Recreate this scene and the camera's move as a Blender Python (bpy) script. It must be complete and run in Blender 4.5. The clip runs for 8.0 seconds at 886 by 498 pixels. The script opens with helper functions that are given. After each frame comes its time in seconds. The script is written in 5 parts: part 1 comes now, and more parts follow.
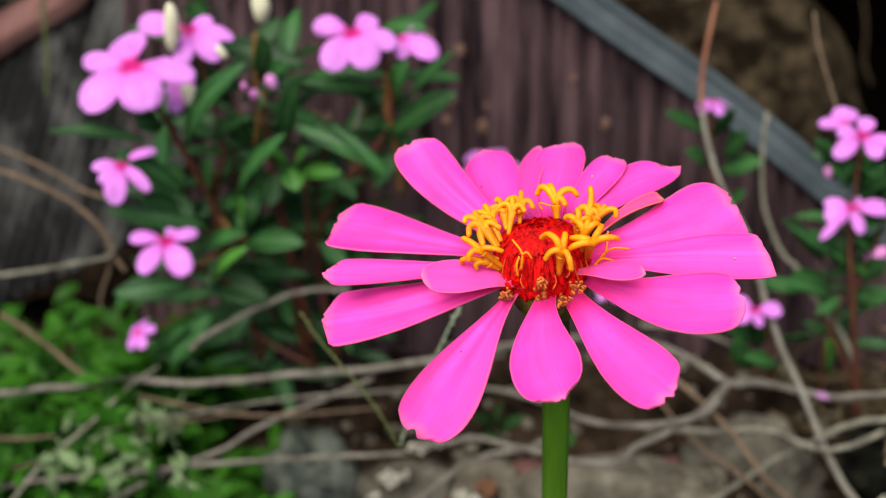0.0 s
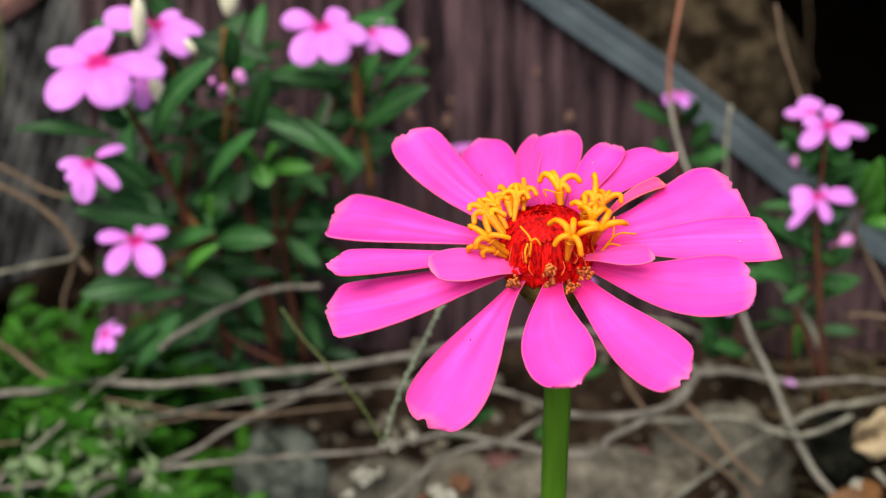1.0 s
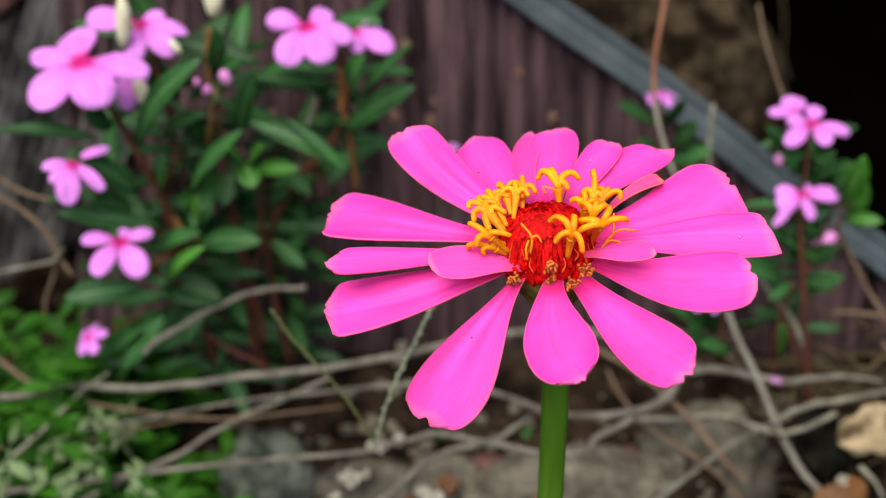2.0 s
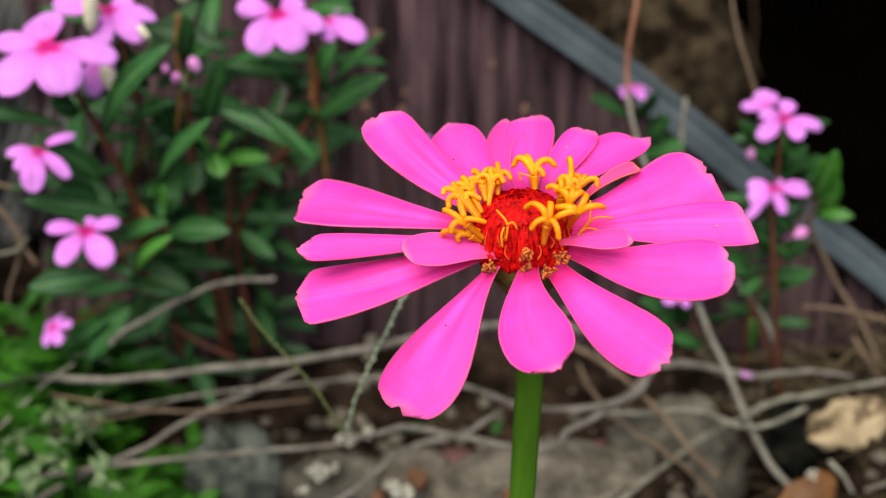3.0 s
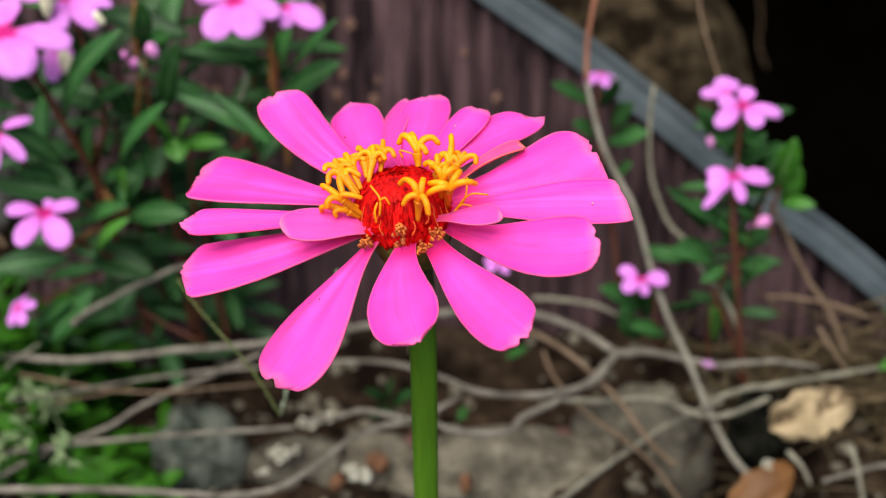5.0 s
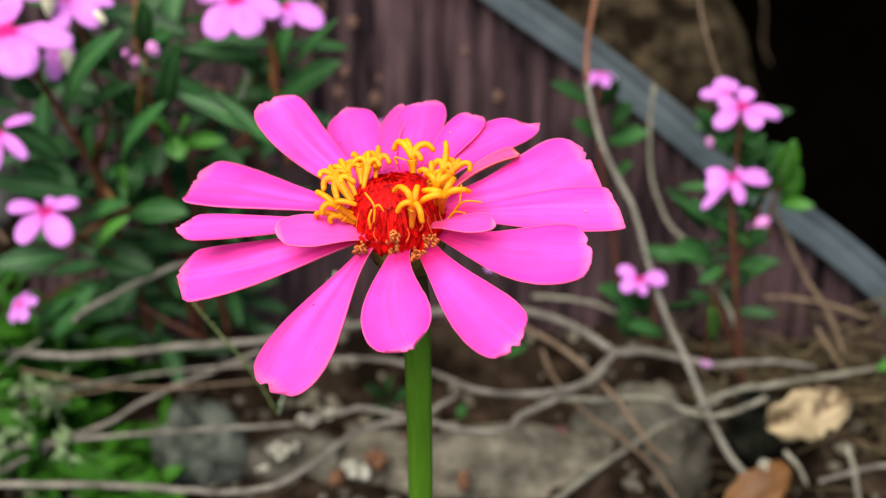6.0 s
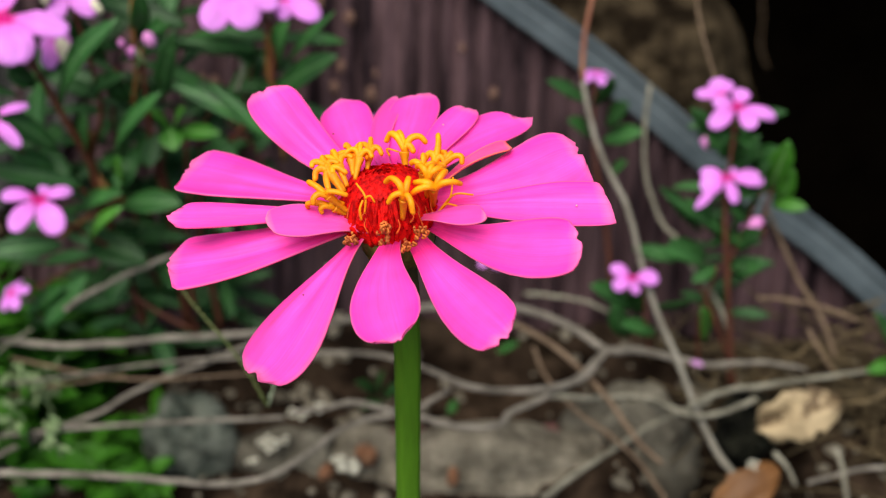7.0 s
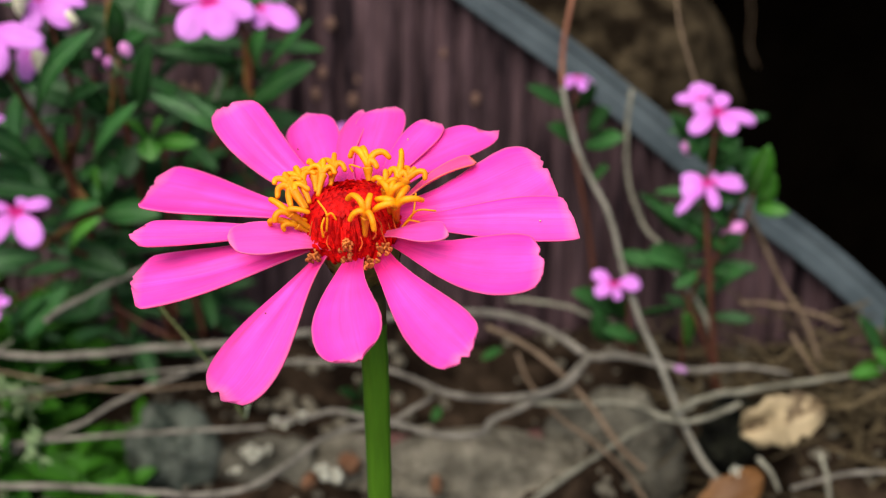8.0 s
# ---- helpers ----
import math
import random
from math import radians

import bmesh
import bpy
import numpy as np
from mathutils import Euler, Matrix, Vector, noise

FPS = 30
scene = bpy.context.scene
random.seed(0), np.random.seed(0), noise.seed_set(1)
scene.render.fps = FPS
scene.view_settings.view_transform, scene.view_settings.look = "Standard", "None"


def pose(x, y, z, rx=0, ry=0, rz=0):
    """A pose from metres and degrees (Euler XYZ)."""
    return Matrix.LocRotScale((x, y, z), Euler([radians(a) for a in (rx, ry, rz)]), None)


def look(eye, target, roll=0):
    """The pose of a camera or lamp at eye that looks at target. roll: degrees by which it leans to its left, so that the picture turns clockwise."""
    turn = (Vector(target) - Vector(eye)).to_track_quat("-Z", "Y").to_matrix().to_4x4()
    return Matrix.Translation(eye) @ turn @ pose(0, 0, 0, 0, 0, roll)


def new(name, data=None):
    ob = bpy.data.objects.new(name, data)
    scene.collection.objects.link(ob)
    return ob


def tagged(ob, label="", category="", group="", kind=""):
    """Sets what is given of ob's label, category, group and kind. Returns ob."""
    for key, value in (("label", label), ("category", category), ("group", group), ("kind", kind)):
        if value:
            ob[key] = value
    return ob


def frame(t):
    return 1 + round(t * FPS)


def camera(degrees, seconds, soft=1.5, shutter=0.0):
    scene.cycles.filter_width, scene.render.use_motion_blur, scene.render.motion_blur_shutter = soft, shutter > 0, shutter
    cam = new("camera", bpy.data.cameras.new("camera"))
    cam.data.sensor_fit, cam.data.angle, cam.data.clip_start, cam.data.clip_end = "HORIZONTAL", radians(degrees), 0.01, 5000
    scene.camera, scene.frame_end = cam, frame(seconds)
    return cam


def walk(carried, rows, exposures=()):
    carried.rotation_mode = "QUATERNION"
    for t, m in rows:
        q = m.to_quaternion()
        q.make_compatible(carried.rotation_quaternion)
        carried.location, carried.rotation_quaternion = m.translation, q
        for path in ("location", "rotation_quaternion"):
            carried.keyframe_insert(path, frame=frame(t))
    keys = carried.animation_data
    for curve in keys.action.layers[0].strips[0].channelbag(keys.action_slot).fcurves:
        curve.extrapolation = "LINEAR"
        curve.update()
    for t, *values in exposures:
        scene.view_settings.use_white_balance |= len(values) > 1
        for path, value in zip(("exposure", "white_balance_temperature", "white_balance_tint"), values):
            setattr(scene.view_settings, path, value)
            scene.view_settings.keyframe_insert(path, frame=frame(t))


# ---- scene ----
# A pink zinnia in a rubble bed, with a ribbed sheet and periwinkles behind it. Lengths in the calls below are millimetres.
cam = camera(40.0, 8.0, soft=1.2)
cam.data.dof.use_dof = True
cam.data.dof.focus_distance = 0.187
cam.data.dof.aperture_fstop = 15.5
walk(cam, [
    (0.0, pose(0.00449, 0.00220, 0.24560, 58.248, 2.094, 4.686)),
    (0.5, pose(-0.00412, 0.00188, 0.24498, 58.061, 1.455, 2.773)),
    (1.0, pose(-0.00759, 0.00152, 0.24342, 58.265, 1.124, 1.314)),
    (1.5, pose(-0.01067, 0.00054, 0.24269, 58.430, 0.816, 0.517)),
    (2.8, pose(-0.01330, 0.00385, 0.24032, 58.362, -0.131, -1.153)),
    (3.0, pose(-0.01347, 0.00309, 0.23933, 58.343, -0.483, -1.240)),
    (3.5, pose(-0.00892, 0.00148, 0.23754, 58.511, -0.567, -0.895)),
    (4.0, pose(-0.00000, -0.00000, 0.24000, 58.500, -0.000, -0.000)),
    (4.5, pose(0.00964, -0.00052, 0.23642, 58.480, 0.510, 0.998)),
    (6.0, pose(0.01621, -0.00006, 0.24043, 57.753, 0.466, 1.820)),
    (6.5, pose(0.01462, -0.00070, 0.23847, 57.770, -0.446, 1.900)),
    (7.0, pose(0.01715, -0.00066, 0.23945, 57.743, -0.421, 2.181)),
    (7.5, pose(0.02165, 0.00053, 0.24133, 57.758, 0.149, 2.344)),
    (8.0, pose(0.02303, 0.00213, 0.24140, 57.588, 0.082, 2.001)),
], exposures=[(0.0, 0.87, 6750, 6), (1.0, 0.92, 6750, 6), (2.2, 0.87, 6750, 6), (3.5, 0.83, 6750, 6), (4.5, 0.87, 6750, 6), (6.0, 1.10, 6750, 6), (6.5, 0.90, 6750, 6), (8.0, 0.84, 6750, 6)])

# ---- world and light: a bright overcast day ----
world = bpy.data.worlds.new("sky")
scene.world = world
world.use_nodes = True
wn = world.node_tree.nodes
sky = wn.new("ShaderNodeTexSky")
sky.sky_type = "NISHITA"
sky.sun_disc = False
sky.sun_elevation = radians(58)
sky.sun_rotation = radians(200)
wn["Background"].inputs["Strength"].default_value = 0.068
world.node_tree.links.new(sky.outputs["Color"], wn["Background"].inputs["Color"])
sun = new("sun", bpy.data.lights.new("sun", "SUN"))
sun.data.energy = 3.0
sun.data.angle = radians(55)
sun.data.color = (1.0, 0.95, 0.88)
sun.matrix_world = look((-0.35, -0.95, 1.75), (0, 0, 0))


# ---- materials ----
def mat(name, dark, light, scale=60.0, rough=0.6, bump=0.3, fine=900.0, stretch=(1, 1, 1), spec=0.4, sheen=0.0, through_light=0.0, island=0.0, lo=0.3, hi=0.7, depth=0.0006, coords="Object", rib=None):
    """Two colours mixed by a coarse noise, broken up by a fine one, with relief from both."""
    m = bpy.data.materials.new(name)
    m.use_nodes = True
    nd, ln = m.node_tree.nodes, m.node_tree.links
    b = nd["Principled BSDF"]
    co = nd.new("ShaderNodeTexCoord")
    mp = nd.new("ShaderNodeMapping")
    mp.inputs["Scale"].default_value = stretch
    ln.new(co.outputs[coords], mp.inputs["Vector"])
    n1 = nd.new("ShaderNodeTexNoise")
    n1.inputs["Scale"].default_value, n1.inputs["Detail"].default_value, n1.inputs["Roughness"].default_value = scale, 6, 0.62
    n2 = nd.new("ShaderNodeTexNoise")
    n2.inputs["Scale"].default_value, n2.inputs["Detail"].default_value = fine, 4
    for k in (n1, n2):
        ln.new(mp.outputs["Vector"], k.inputs["Vector"])
    ramp = nd.new("ShaderNodeValToRGB")
    ramp.color_ramp.elements[0].position, ramp.color_ramp.elements[1].position = lo, hi
    ramp.color_ramp.elements[0].color, ramp.color_ramp.elements[1].color = (*dark, 1), (*light, 1)
    ln.new(n1.outputs["Fac"], ramp.inputs["Fac"])
    hsv = nd.new("ShaderNodeHueSaturation")
    val = nd.new("ShaderNodeMapRange")
    val.inputs["To Min"].default_value, val.inputs["To Max"].default_value = 0.72, 1.28
    ln.new(n2.outputs["Fac"], val.inputs["Value"])
    value = val.outputs["Result"]
    if island:
        ge = nd.new("ShaderNodeNewGeometry")
        oi = nd.new("ShaderNodeObjectInfo")
        ad = nd.new("ShaderNodeMath")
        ad.operation = "ADD"
        ln.new(ge.outputs["Random Per Island"], ad.inputs[0])
        ln.new(oi.outputs["Random"], ad.inputs[1])
        sp = nd.new("ShaderNodeMapRange")
        sp.inputs["From Max"].default_value = 2.0
        sp.inputs["To Min"].default_value, sp.inputs["To Max"].default_value = 1 - island, 1 + island
        ln.new(ad.outputs[0], sp.inputs["Value"])
        mu = nd.new("ShaderNodeMath")
        mu.operation = "MULTIPLY"
        ln.new(value, mu.inputs[0])
        ln.new(sp.outputs["Result"], mu.inputs[1])
        value = mu.outputs[0]
    ln.new(value, hsv.inputs["Value"])
    tone = ramp.outputs["Color"]
    if rib:
        # a pale midrib along the blade and faint side veins, by the blade's own UV
        uv = nd.new("ShaderNodeUVMap")
        sep = nd.new("ShaderNodeSeparateXYZ")
        ln.new(uv.outputs["UV"], sep.inputs["Vector"])
        off = nd.new("ShaderNodeMath")
        off.operation = "SUBTRACT"
        off.inputs[1].default_value = 0.5
        ln.new(sep.outputs["Y"], off.inputs[0])
        away = nd.new("ShaderNodeMath")
        away.operation = "ABSOLUTE"
        ln.new(off.outputs[0], away.inputs[0])
        band = nd.new("ShaderNodeMapRange")
        band.inputs["From Min"].default_value, band.inputs["From Max"].default_value = 0.03, 0.085
        band.inputs["To Min"].default_value, band.inputs["To Max"].default_value = 0.85, 0.0
        ln.new(away.outputs[0], band.inputs["Value"])
        run = nd.new("ShaderNodeMath")
        run.operation = "MULTIPLY_ADD"
        run.inputs[1].default_value = -0.55
        ln.new(away.outputs[0], run.inputs[0])
        ln.new(sep.outputs["X"], run.inputs[2])
        wav = nd.new("ShaderNodeMath")
        wav.operation = "PINGPONG"
        wav.inputs[1].default_value = 0.055
        ln.new(run.outputs[0], wav.inputs[0])
        side = nd.new("ShaderNodeMapRange")
        side.inputs["From Min"].default_value, side.inputs["From Max"].default_value = 0.0, 0.016
        side.inputs["To Min"].default_value, side.inputs["To Max"].default_value = 0.30, 0.0
        ln.new(wav.outputs[0], side.inputs["Value"])
        both = nd.new("ShaderNodeMath")
        both.operation = "MAXIMUM"
        ln.new(band.outputs["Result"], both.inputs[0])
        ln.new(side.outputs["Result"], both.inputs[1])
        veined = nd.new("ShaderNodeMixRGB")
        veined.inputs["Color2"].default_value = (*rib, 1)
        ln.new(both.outputs[0], veined.inputs["Fac"])
        ln.new(tone, veined.inputs["Color1"])
        tone = veined.outputs["Color"]
    ln.new(tone, hsv.inputs["Color"])
    ln.new(hsv.outputs["Color"], b.inputs["Base Color"])
    b.inputs["Roughness"].default_value = rough
    b.inputs["Specular IOR Level"].default_value = spec
    b.inputs["Sheen Weight"].default_value = sheen
    if bump:
        bp = nd.new("ShaderNodeBump")
        bp.inputs["Strength"].default_value, bp.inputs["Distance"].default_value = bump, depth
        mx = nd.new("ShaderNodeMath")
        mx.operation = "ADD"
        ln.new(n1.outputs["Fac"], mx.inputs[0])
        ln.new(n2.outputs["Fac"], mx.inputs[1])
        ln.new(mx.outputs[0], bp.inputs["Height"])
        ln.new(bp.outputs["Normal"], b.inputs["Normal"])
    if through_light:
        tl = nd.new("ShaderNodeBsdfTranslucent")
        ms = nd.new("ShaderNodeMixShader")
        ms.inputs["Fac"].default_value = through_light
        ln.new(hsv.outputs["Color"], tl.inputs["Color"])
        ln.new(b.outputs["BSDF"], ms.inputs[1])
        ln.new(tl.outputs["BSDF"], ms.inputs[2])
        ln.new(ms.outputs["Shader"], nd["Material Output"].inputs["Surface"])
    return m


def petal_mat(name, base, rim, throat, vein=0.10, rough=0.55, through_light=0.25, pale=None, rim_width=0.5, foot_end=0.32, flank=(1, 1, 1)):
    """A petal: UV u runs from its foot to its tip, v across it. Fine lengthwise veins, a deeper foot and a paler rim."""
    m = bpy.data.materials.new(name)
    m.use_nodes = True
    nd, ln = m.node_tree.nodes, m.node_tree.links
    b = nd["Principled BSDF"]
    uv = nd.new("ShaderNodeUVMap")
    sep = nd.new("ShaderNodeSeparateXYZ")
    ln.new(uv.outputs["UV"], sep.inputs["Vector"])
    mp = nd.new("ShaderNodeMapping")
    mp.inputs["Scale"].default_value = (1.3, 9, 1)
    own = nd.new("ShaderNodeObjectInfo")
    shift = nd.new("ShaderNodeVectorMath")
    shift.operation = "MULTIPLY_ADD"
    shift.inputs[1].default_value, shift.inputs[2].default_value = (40, 40, 40), (0, 0, 0)
    ln.new(own.outputs["Random"], shift.inputs[0])
    ad = nd.new("ShaderNodeVectorMath")
    ln.new(uv.outputs["UV"], ad.inputs[0])
    ln.new(shift.outputs["Vector"], ad.inputs[1])
    ln.new(ad.outputs["Vector"], mp.inputs["Vector"])
    veins = nd.new("ShaderNodeTexNoise")
    veins.inputs["Scale"].default_value, veins.inputs["Detail"].default_value = 1.0, 6
    ln.new(mp.outputs["Vector"], veins.inputs["Vector"])
    co = nd.new("ShaderNodeTexCoord")
    blot = nd.new("ShaderNodeTexNoise")
    blot.inputs["Scale"].default_value, blot.inputs["Detail"].default_value = 160, 3
    ln.new(co.outputs["Object"], blot.inputs["Vector"])
    foot = nd.new("ShaderNodeValToRGB")
    el = foot.color_ramp.elements
    el[0].position, el[0].color = foot_end * 0.5, (*throat, 1)
    el[1].position, el[1].color = foot_end, (*base, 1)
    if pale:
        e = el.new(1.0)
        e.color = (*pale, 1)
    ln.new(sep.outputs["X"], foot.inputs["Fac"])
    # distance from the middle line, 1 at the margin
    ab = nd.new("ShaderNodeMath")
    ab.operation = "MULTIPLY_ADD"
    ab.inputs[1].default_value, ab.inputs[2].default_value = 2.0, -1.0
    ln.new(sep.outputs["Y"], ab.inputs[0])
    ab2 = nd.new("ShaderNodeMath")
    ab2.operation = "ABSOLUTE"
    ln.new(ab.outputs[0], ab2.inputs[0])
    mxm = nd.new("ShaderNodeMath")
    mxm.operation = "MAXIMUM"
    ln.new(ab2.outputs[0], mxm.inputs[0])
    ln.new(sep.outputs["X"], mxm.inputs[1])
    rr = nd.new("ShaderNodeMapRange")
    rr.inputs["From Min"].default_value, rr.inputs["From Max"].default_value = 0.93, 1.0
    rr.inputs["To Max"].default_value = rim_width
    ln.new(mxm.outputs[0], rr.inputs["Value"])
    mid = nd.new("ShaderNodeMapRange")
    mid.inputs["From Min"].default_value, mid.inputs["From Max"].default_value = 0.10, 0.95
    mid.inputs["To Min"].default_value, mid.inputs["To Max"].default_value = 0.0, 1.0
    ln.new(ab2.outputs[0], mid.inputs["Value"])
    tone = nd.new("ShaderNodeMixRGB")
    tone.blend_type = "MULTIPLY"
    tone.inputs["Color2"].default_value = (*flank, 1)
    brk = nd.new("ShaderNodeMapRange")
    brk.inputs["From Min"].default_value, brk.inputs["From Max"].default_value = 0.35, 0.65
    brk.inputs["To Min"].default_value, brk.inputs["To Max"].default_value = 0.35, 1.0
    ln.new(veins.outputs["Fac"], brk.inputs["Value"])
    mul = nd.new("ShaderNodeMath")
    mul.operation = "MULTIPLY"
    ln.new(mid.outputs["Result"], mul.inputs[0])
    ln.new(brk.outputs["Result"], mul.inputs[1])
    ln.new(mul.outputs[0], tone.inputs["Fac"])
    ln.new(foot.outputs["Color"], tone.inputs["Color1"])
    mix = nd.new("ShaderNodeMixRGB")
    mix.inputs["Color2"].default_value = (*rim, 1)
    ln.new(rr.outputs["Result"], mix.inputs["Fac"])
    ln.new(tone.outputs["Color"], mix.inputs["Color1"])
    va = nd.new("ShaderNodeMath")
    va.operation = "ADD"
    ln.new(veins.outputs["Fac"], va.inputs[0])
    ln.new(blot.outputs["Fac"], va.inputs[1])
    thin = nd.new("ShaderNodeMapping")
    thin.inputs["Scale"].default_value = (2.2, 46, 1)
    ln.new(ad.outputs["Vector"], thin.inputs["Vector"])
    lines = nd.new("ShaderNodeTexNoise")
    lines.inputs["Scale"].default_value, lines.inputs["Detail"].default_value = 1.0, 3
    ln.new(thin.outputs["Vector"], lines.inputs["Vector"])
    half = nd.new("ShaderNodeMath")
    half.operation = "MULTIPLY_ADD"
    half.inputs[1].default_value = 0.6
    ln.new(lines.outputs["Fac"], half.inputs[0])
    ln.new(va.outputs[0], half.inputs[2])
    va = half
    vr = nd.new("ShaderNodeMapRange")
    vr.inputs["From Min"].default_value, vr.inputs["From Max"].default_value = 0.9, 1.7
    vr.inputs["To Min"].default_value, vr.inputs["To Max"].default_value = 1 - vein, 1 + vein
    ln.new(va.outputs[0], vr.inputs["Value"])
    hsv = nd.new("ShaderNodeHueSaturation")
    ln.new(vr.outputs["Result"], hsv.inputs["Value"])
    ln.new(mix.outputs["Color"], hsv.inputs["Color"])
    ln.new(hsv.outputs["Color"], b.inputs["Base Color"])
    b.inputs["Roughness"].default_value = rough
    b.inputs["Specular IOR Level"].default_value = 0.25
    b.inputs["Sheen Weight"].default_value = 0.08
    bp = nd.new("ShaderNodeBump")
    bp.inputs["Strength"].default_value, bp.inputs["Distance"].default_value = 0.4, 0.0003
    ln.new(half.outputs[0], bp.inputs["Height"])
    ln.new(bp.outputs["Normal"], b.inputs["Normal"])
    tl = nd.new("ShaderNodeBsdfTranslucent")
    ms = nd.new("ShaderNodeMixShader")
    ms.inputs["Fac"].default_value = through_light
    ln.new(hsv.outputs["Color"], tl.inputs["Color"])
    ln.new(b.outputs["BSDF"], ms.inputs[1])
    ln.new(tl.outputs["BSDF"], ms.inputs[2])
    ln.new(ms.outputs["Shader"], nd["Material Output"].inputs["Surface"])
    return m


M_ZPETAL = petal_mat("zinnia_petal", (0.97, 0.078, 0.54), (0.96, 0.24, 0.38), (0.86, 0.03, 0.30), 0.22, flank=(1.0, 0.42, 0.76))
M_ZPETAL2 = petal_mat("zinnia_young_petal", (0.93, 0.075, 0.47), (0.93, 0.36, 0.40), (0.80, 0.06, 0.24), 0.12)
M_ZROLL = petal_mat("zinnia_rolled_petal", (0.94, 0.085, 0.33), (0.96, 0.26, 0.13), (0.84, 0.06, 0.26), 0.14, rim_width=0.9)
M_ZFOLD = petal_mat("zinnia_folded_margin", (0.93, 0.06, 0.44), (0.95, 0.30, 0.42), (0.80, 0.04, 0.32), 0.08)
M_PPETAL = petal_mat("periwinkle_petal", (0.74, 0.185, 0.73), (0.84, 0.40, 0.88), (0.60, 0.006, 0.22), 0.28, pale=(0.75, 0.28, 0.82), rim_width=0.3, foot_end=0.27)
M_DISC = mat("disc_red", (0.24, 0.0008, 0.003), (0.84, 0.010, 0.009), 700, 0.6, 0.2, 2500, island=0.75, spec=0.12, through_light=0.35)
M_ANTHER = mat("anther_brown", (0.28, 0.035, 0.008), (0.70, 0.20, 0.032), 900, 0.7, 0.3, 3000, island=0.3)
M_CHAFF = mat("chaff_orange", (0.50, 0.03, 0.006), (0.82, 0.15, 0.014), 900, 0.6, 0.2, 3000, island=0.3, through_light=0.3)
M_FLORET = mat("floret_yellow", (0.92, 0.26, 0.002), (1.0, 0.49, 0.006), 380, 0.55, 0.1, 2500, island=0.12, through_light=0.3)
M_TUBE = mat("floret_tube", (0.8, 0.24, 0.005), (0.96, 0.42, 0.006), 420, 0.6, 0.2, 1800, stretch=(1, 1, 0.25), through_light=0.3)
M_STEM = mat("zinnia_stem", (0.04, 0.115, 0.005), (0.11, 0.25, 0.014), 90, 0.5, 0.35, 900, stretch=(1, 1, 0.12), depth=0.0004)
M_CALYX = mat("calyx_green", (0.075, 0.062, 0.014), (0.26, 0.20, 0.05), 400, 0.6, 0.3, 1500, island=0.35)
M_NECK_SHADE = mat("shaded_stem_neck", (0.030, 0.024, 0.008), (0.085, 0.070, 0.022), 160, 0.6, 0.3, 1200)
M_LEAF = mat("periwinkle_leaf", (0.008, 0.037, 0.010), (0.034, 0.140, 0.027), 70, 0.50, 0.25, 700, island=0.6, through_light=0.22, spec=0.30, rib=(0.085, 0.20, 0.07))
M_LEAF_LIGHT = mat("young_leaf", (0.0225, 0.12, 0.0075), (0.06, 0.225, 0.0188), 80, 0.42, 0.25, 700, island=0.25, through_light=0.2, rib=(0.16, 0.33, 0.10))
M_HERB = mat("herb_leaf", (0.003, 0.024, 0.002), (0.040, 0.140, 0.010), 45, 0.5, 0.2, 700, island=0.9, through_light=0.25, spec=0.15)
M_PALE = mat("wilted_leaf", (0.08, 0.14, 0.055), (0.24, 0.32, 0.15), 90, 0.7, 0.4, 700, island=0.2, through_light=0.2)
M_REDSTEM = mat("periwinkle_stem", (0.050, 0.016, 0.011), (0.115, 0.038, 0.021), 80, 0.5, 0.3, 900, spec=0.2)
M_ORANGESTEM = mat("brown_stem", (0.075, 0.038, 0.012), (0.19, 0.085, 0.026), 80, 0.5, 0.3, 900, spec=0.2)
M_VINE = mat("dry_vine", (0.07, 0.06, 0.05), (0.255, 0.225, 0.19), 160, 0.85, 0.8, 1400, island=0.1, spec=0.1)
M_STICK = mat("brown_stick", (0.085, 0.055, 0.036), (0.2, 0.14, 0.095), 140, 0.8, 0.7, 1300, island=0.15, spec=0.1)
M_GREY = mat("grey_twig", (0.0935, 0.0859, 0.0663), (0.289, 0.267, 0.209), 150, 0.85, 0.8, 1300, island=0.1, spec=0.1)
M_STALK = mat("dry_stalk", (0.13, 0.115, 0.09), (0.29, 0.265, 0.22), 90, 0.75, 0.5, 1000)
M_REDSTALK = mat("red_stalk", (0.16, 0.05, 0.03), (0.30, 0.13, 0.07), 90, 0.7, 0.5, 1000)
M_GRASS = mat("grass_stem", (0.056, 0.077, 0.0175), (0.105, 0.119, 0.035), 200, 0.6, 0.3, 1200)
M_GRASS2 = mat("grey_green_stem", (0.17, 0.21, 0.14), (0.30, 0.34, 0.22), 200, 0.7, 0.5, 1200)
M_STRAW = mat("straw", (0.005, 0.0034, 0.002), (0.132, 0.097, 0.054), 120, 0.8, 0.5, 1200, island=0.85, spec=0.08)
M_SOIL = mat("soil", (0.0080, 0.0048, 0.0032), (0.058, 0.038, 0.025), 75, 0.95, 1.0, 520, depth=0.003, lo=0.42, hi=0.680, spec=0.03)
# near-black, so that the hollow's shade is painted into its wall
M_VOID_SHADE = mat("void_shade", (0.00063, 0.00042, 0.000315), (0.0021, 0.00147, 0.000945), 30, 0.95, 1.0, 300, depth=0.004, spec=0)
M_SHEET = mat("ribbed_sheet", (0.0075, 0.0034, 0.0050), (0.090, 0.052, 0.058), 42, 0.65, 0.6, 500, stretch=(4.0, 1, 0.30), depth=0.001, lo=0.38, hi=0.66, spec=0.12)
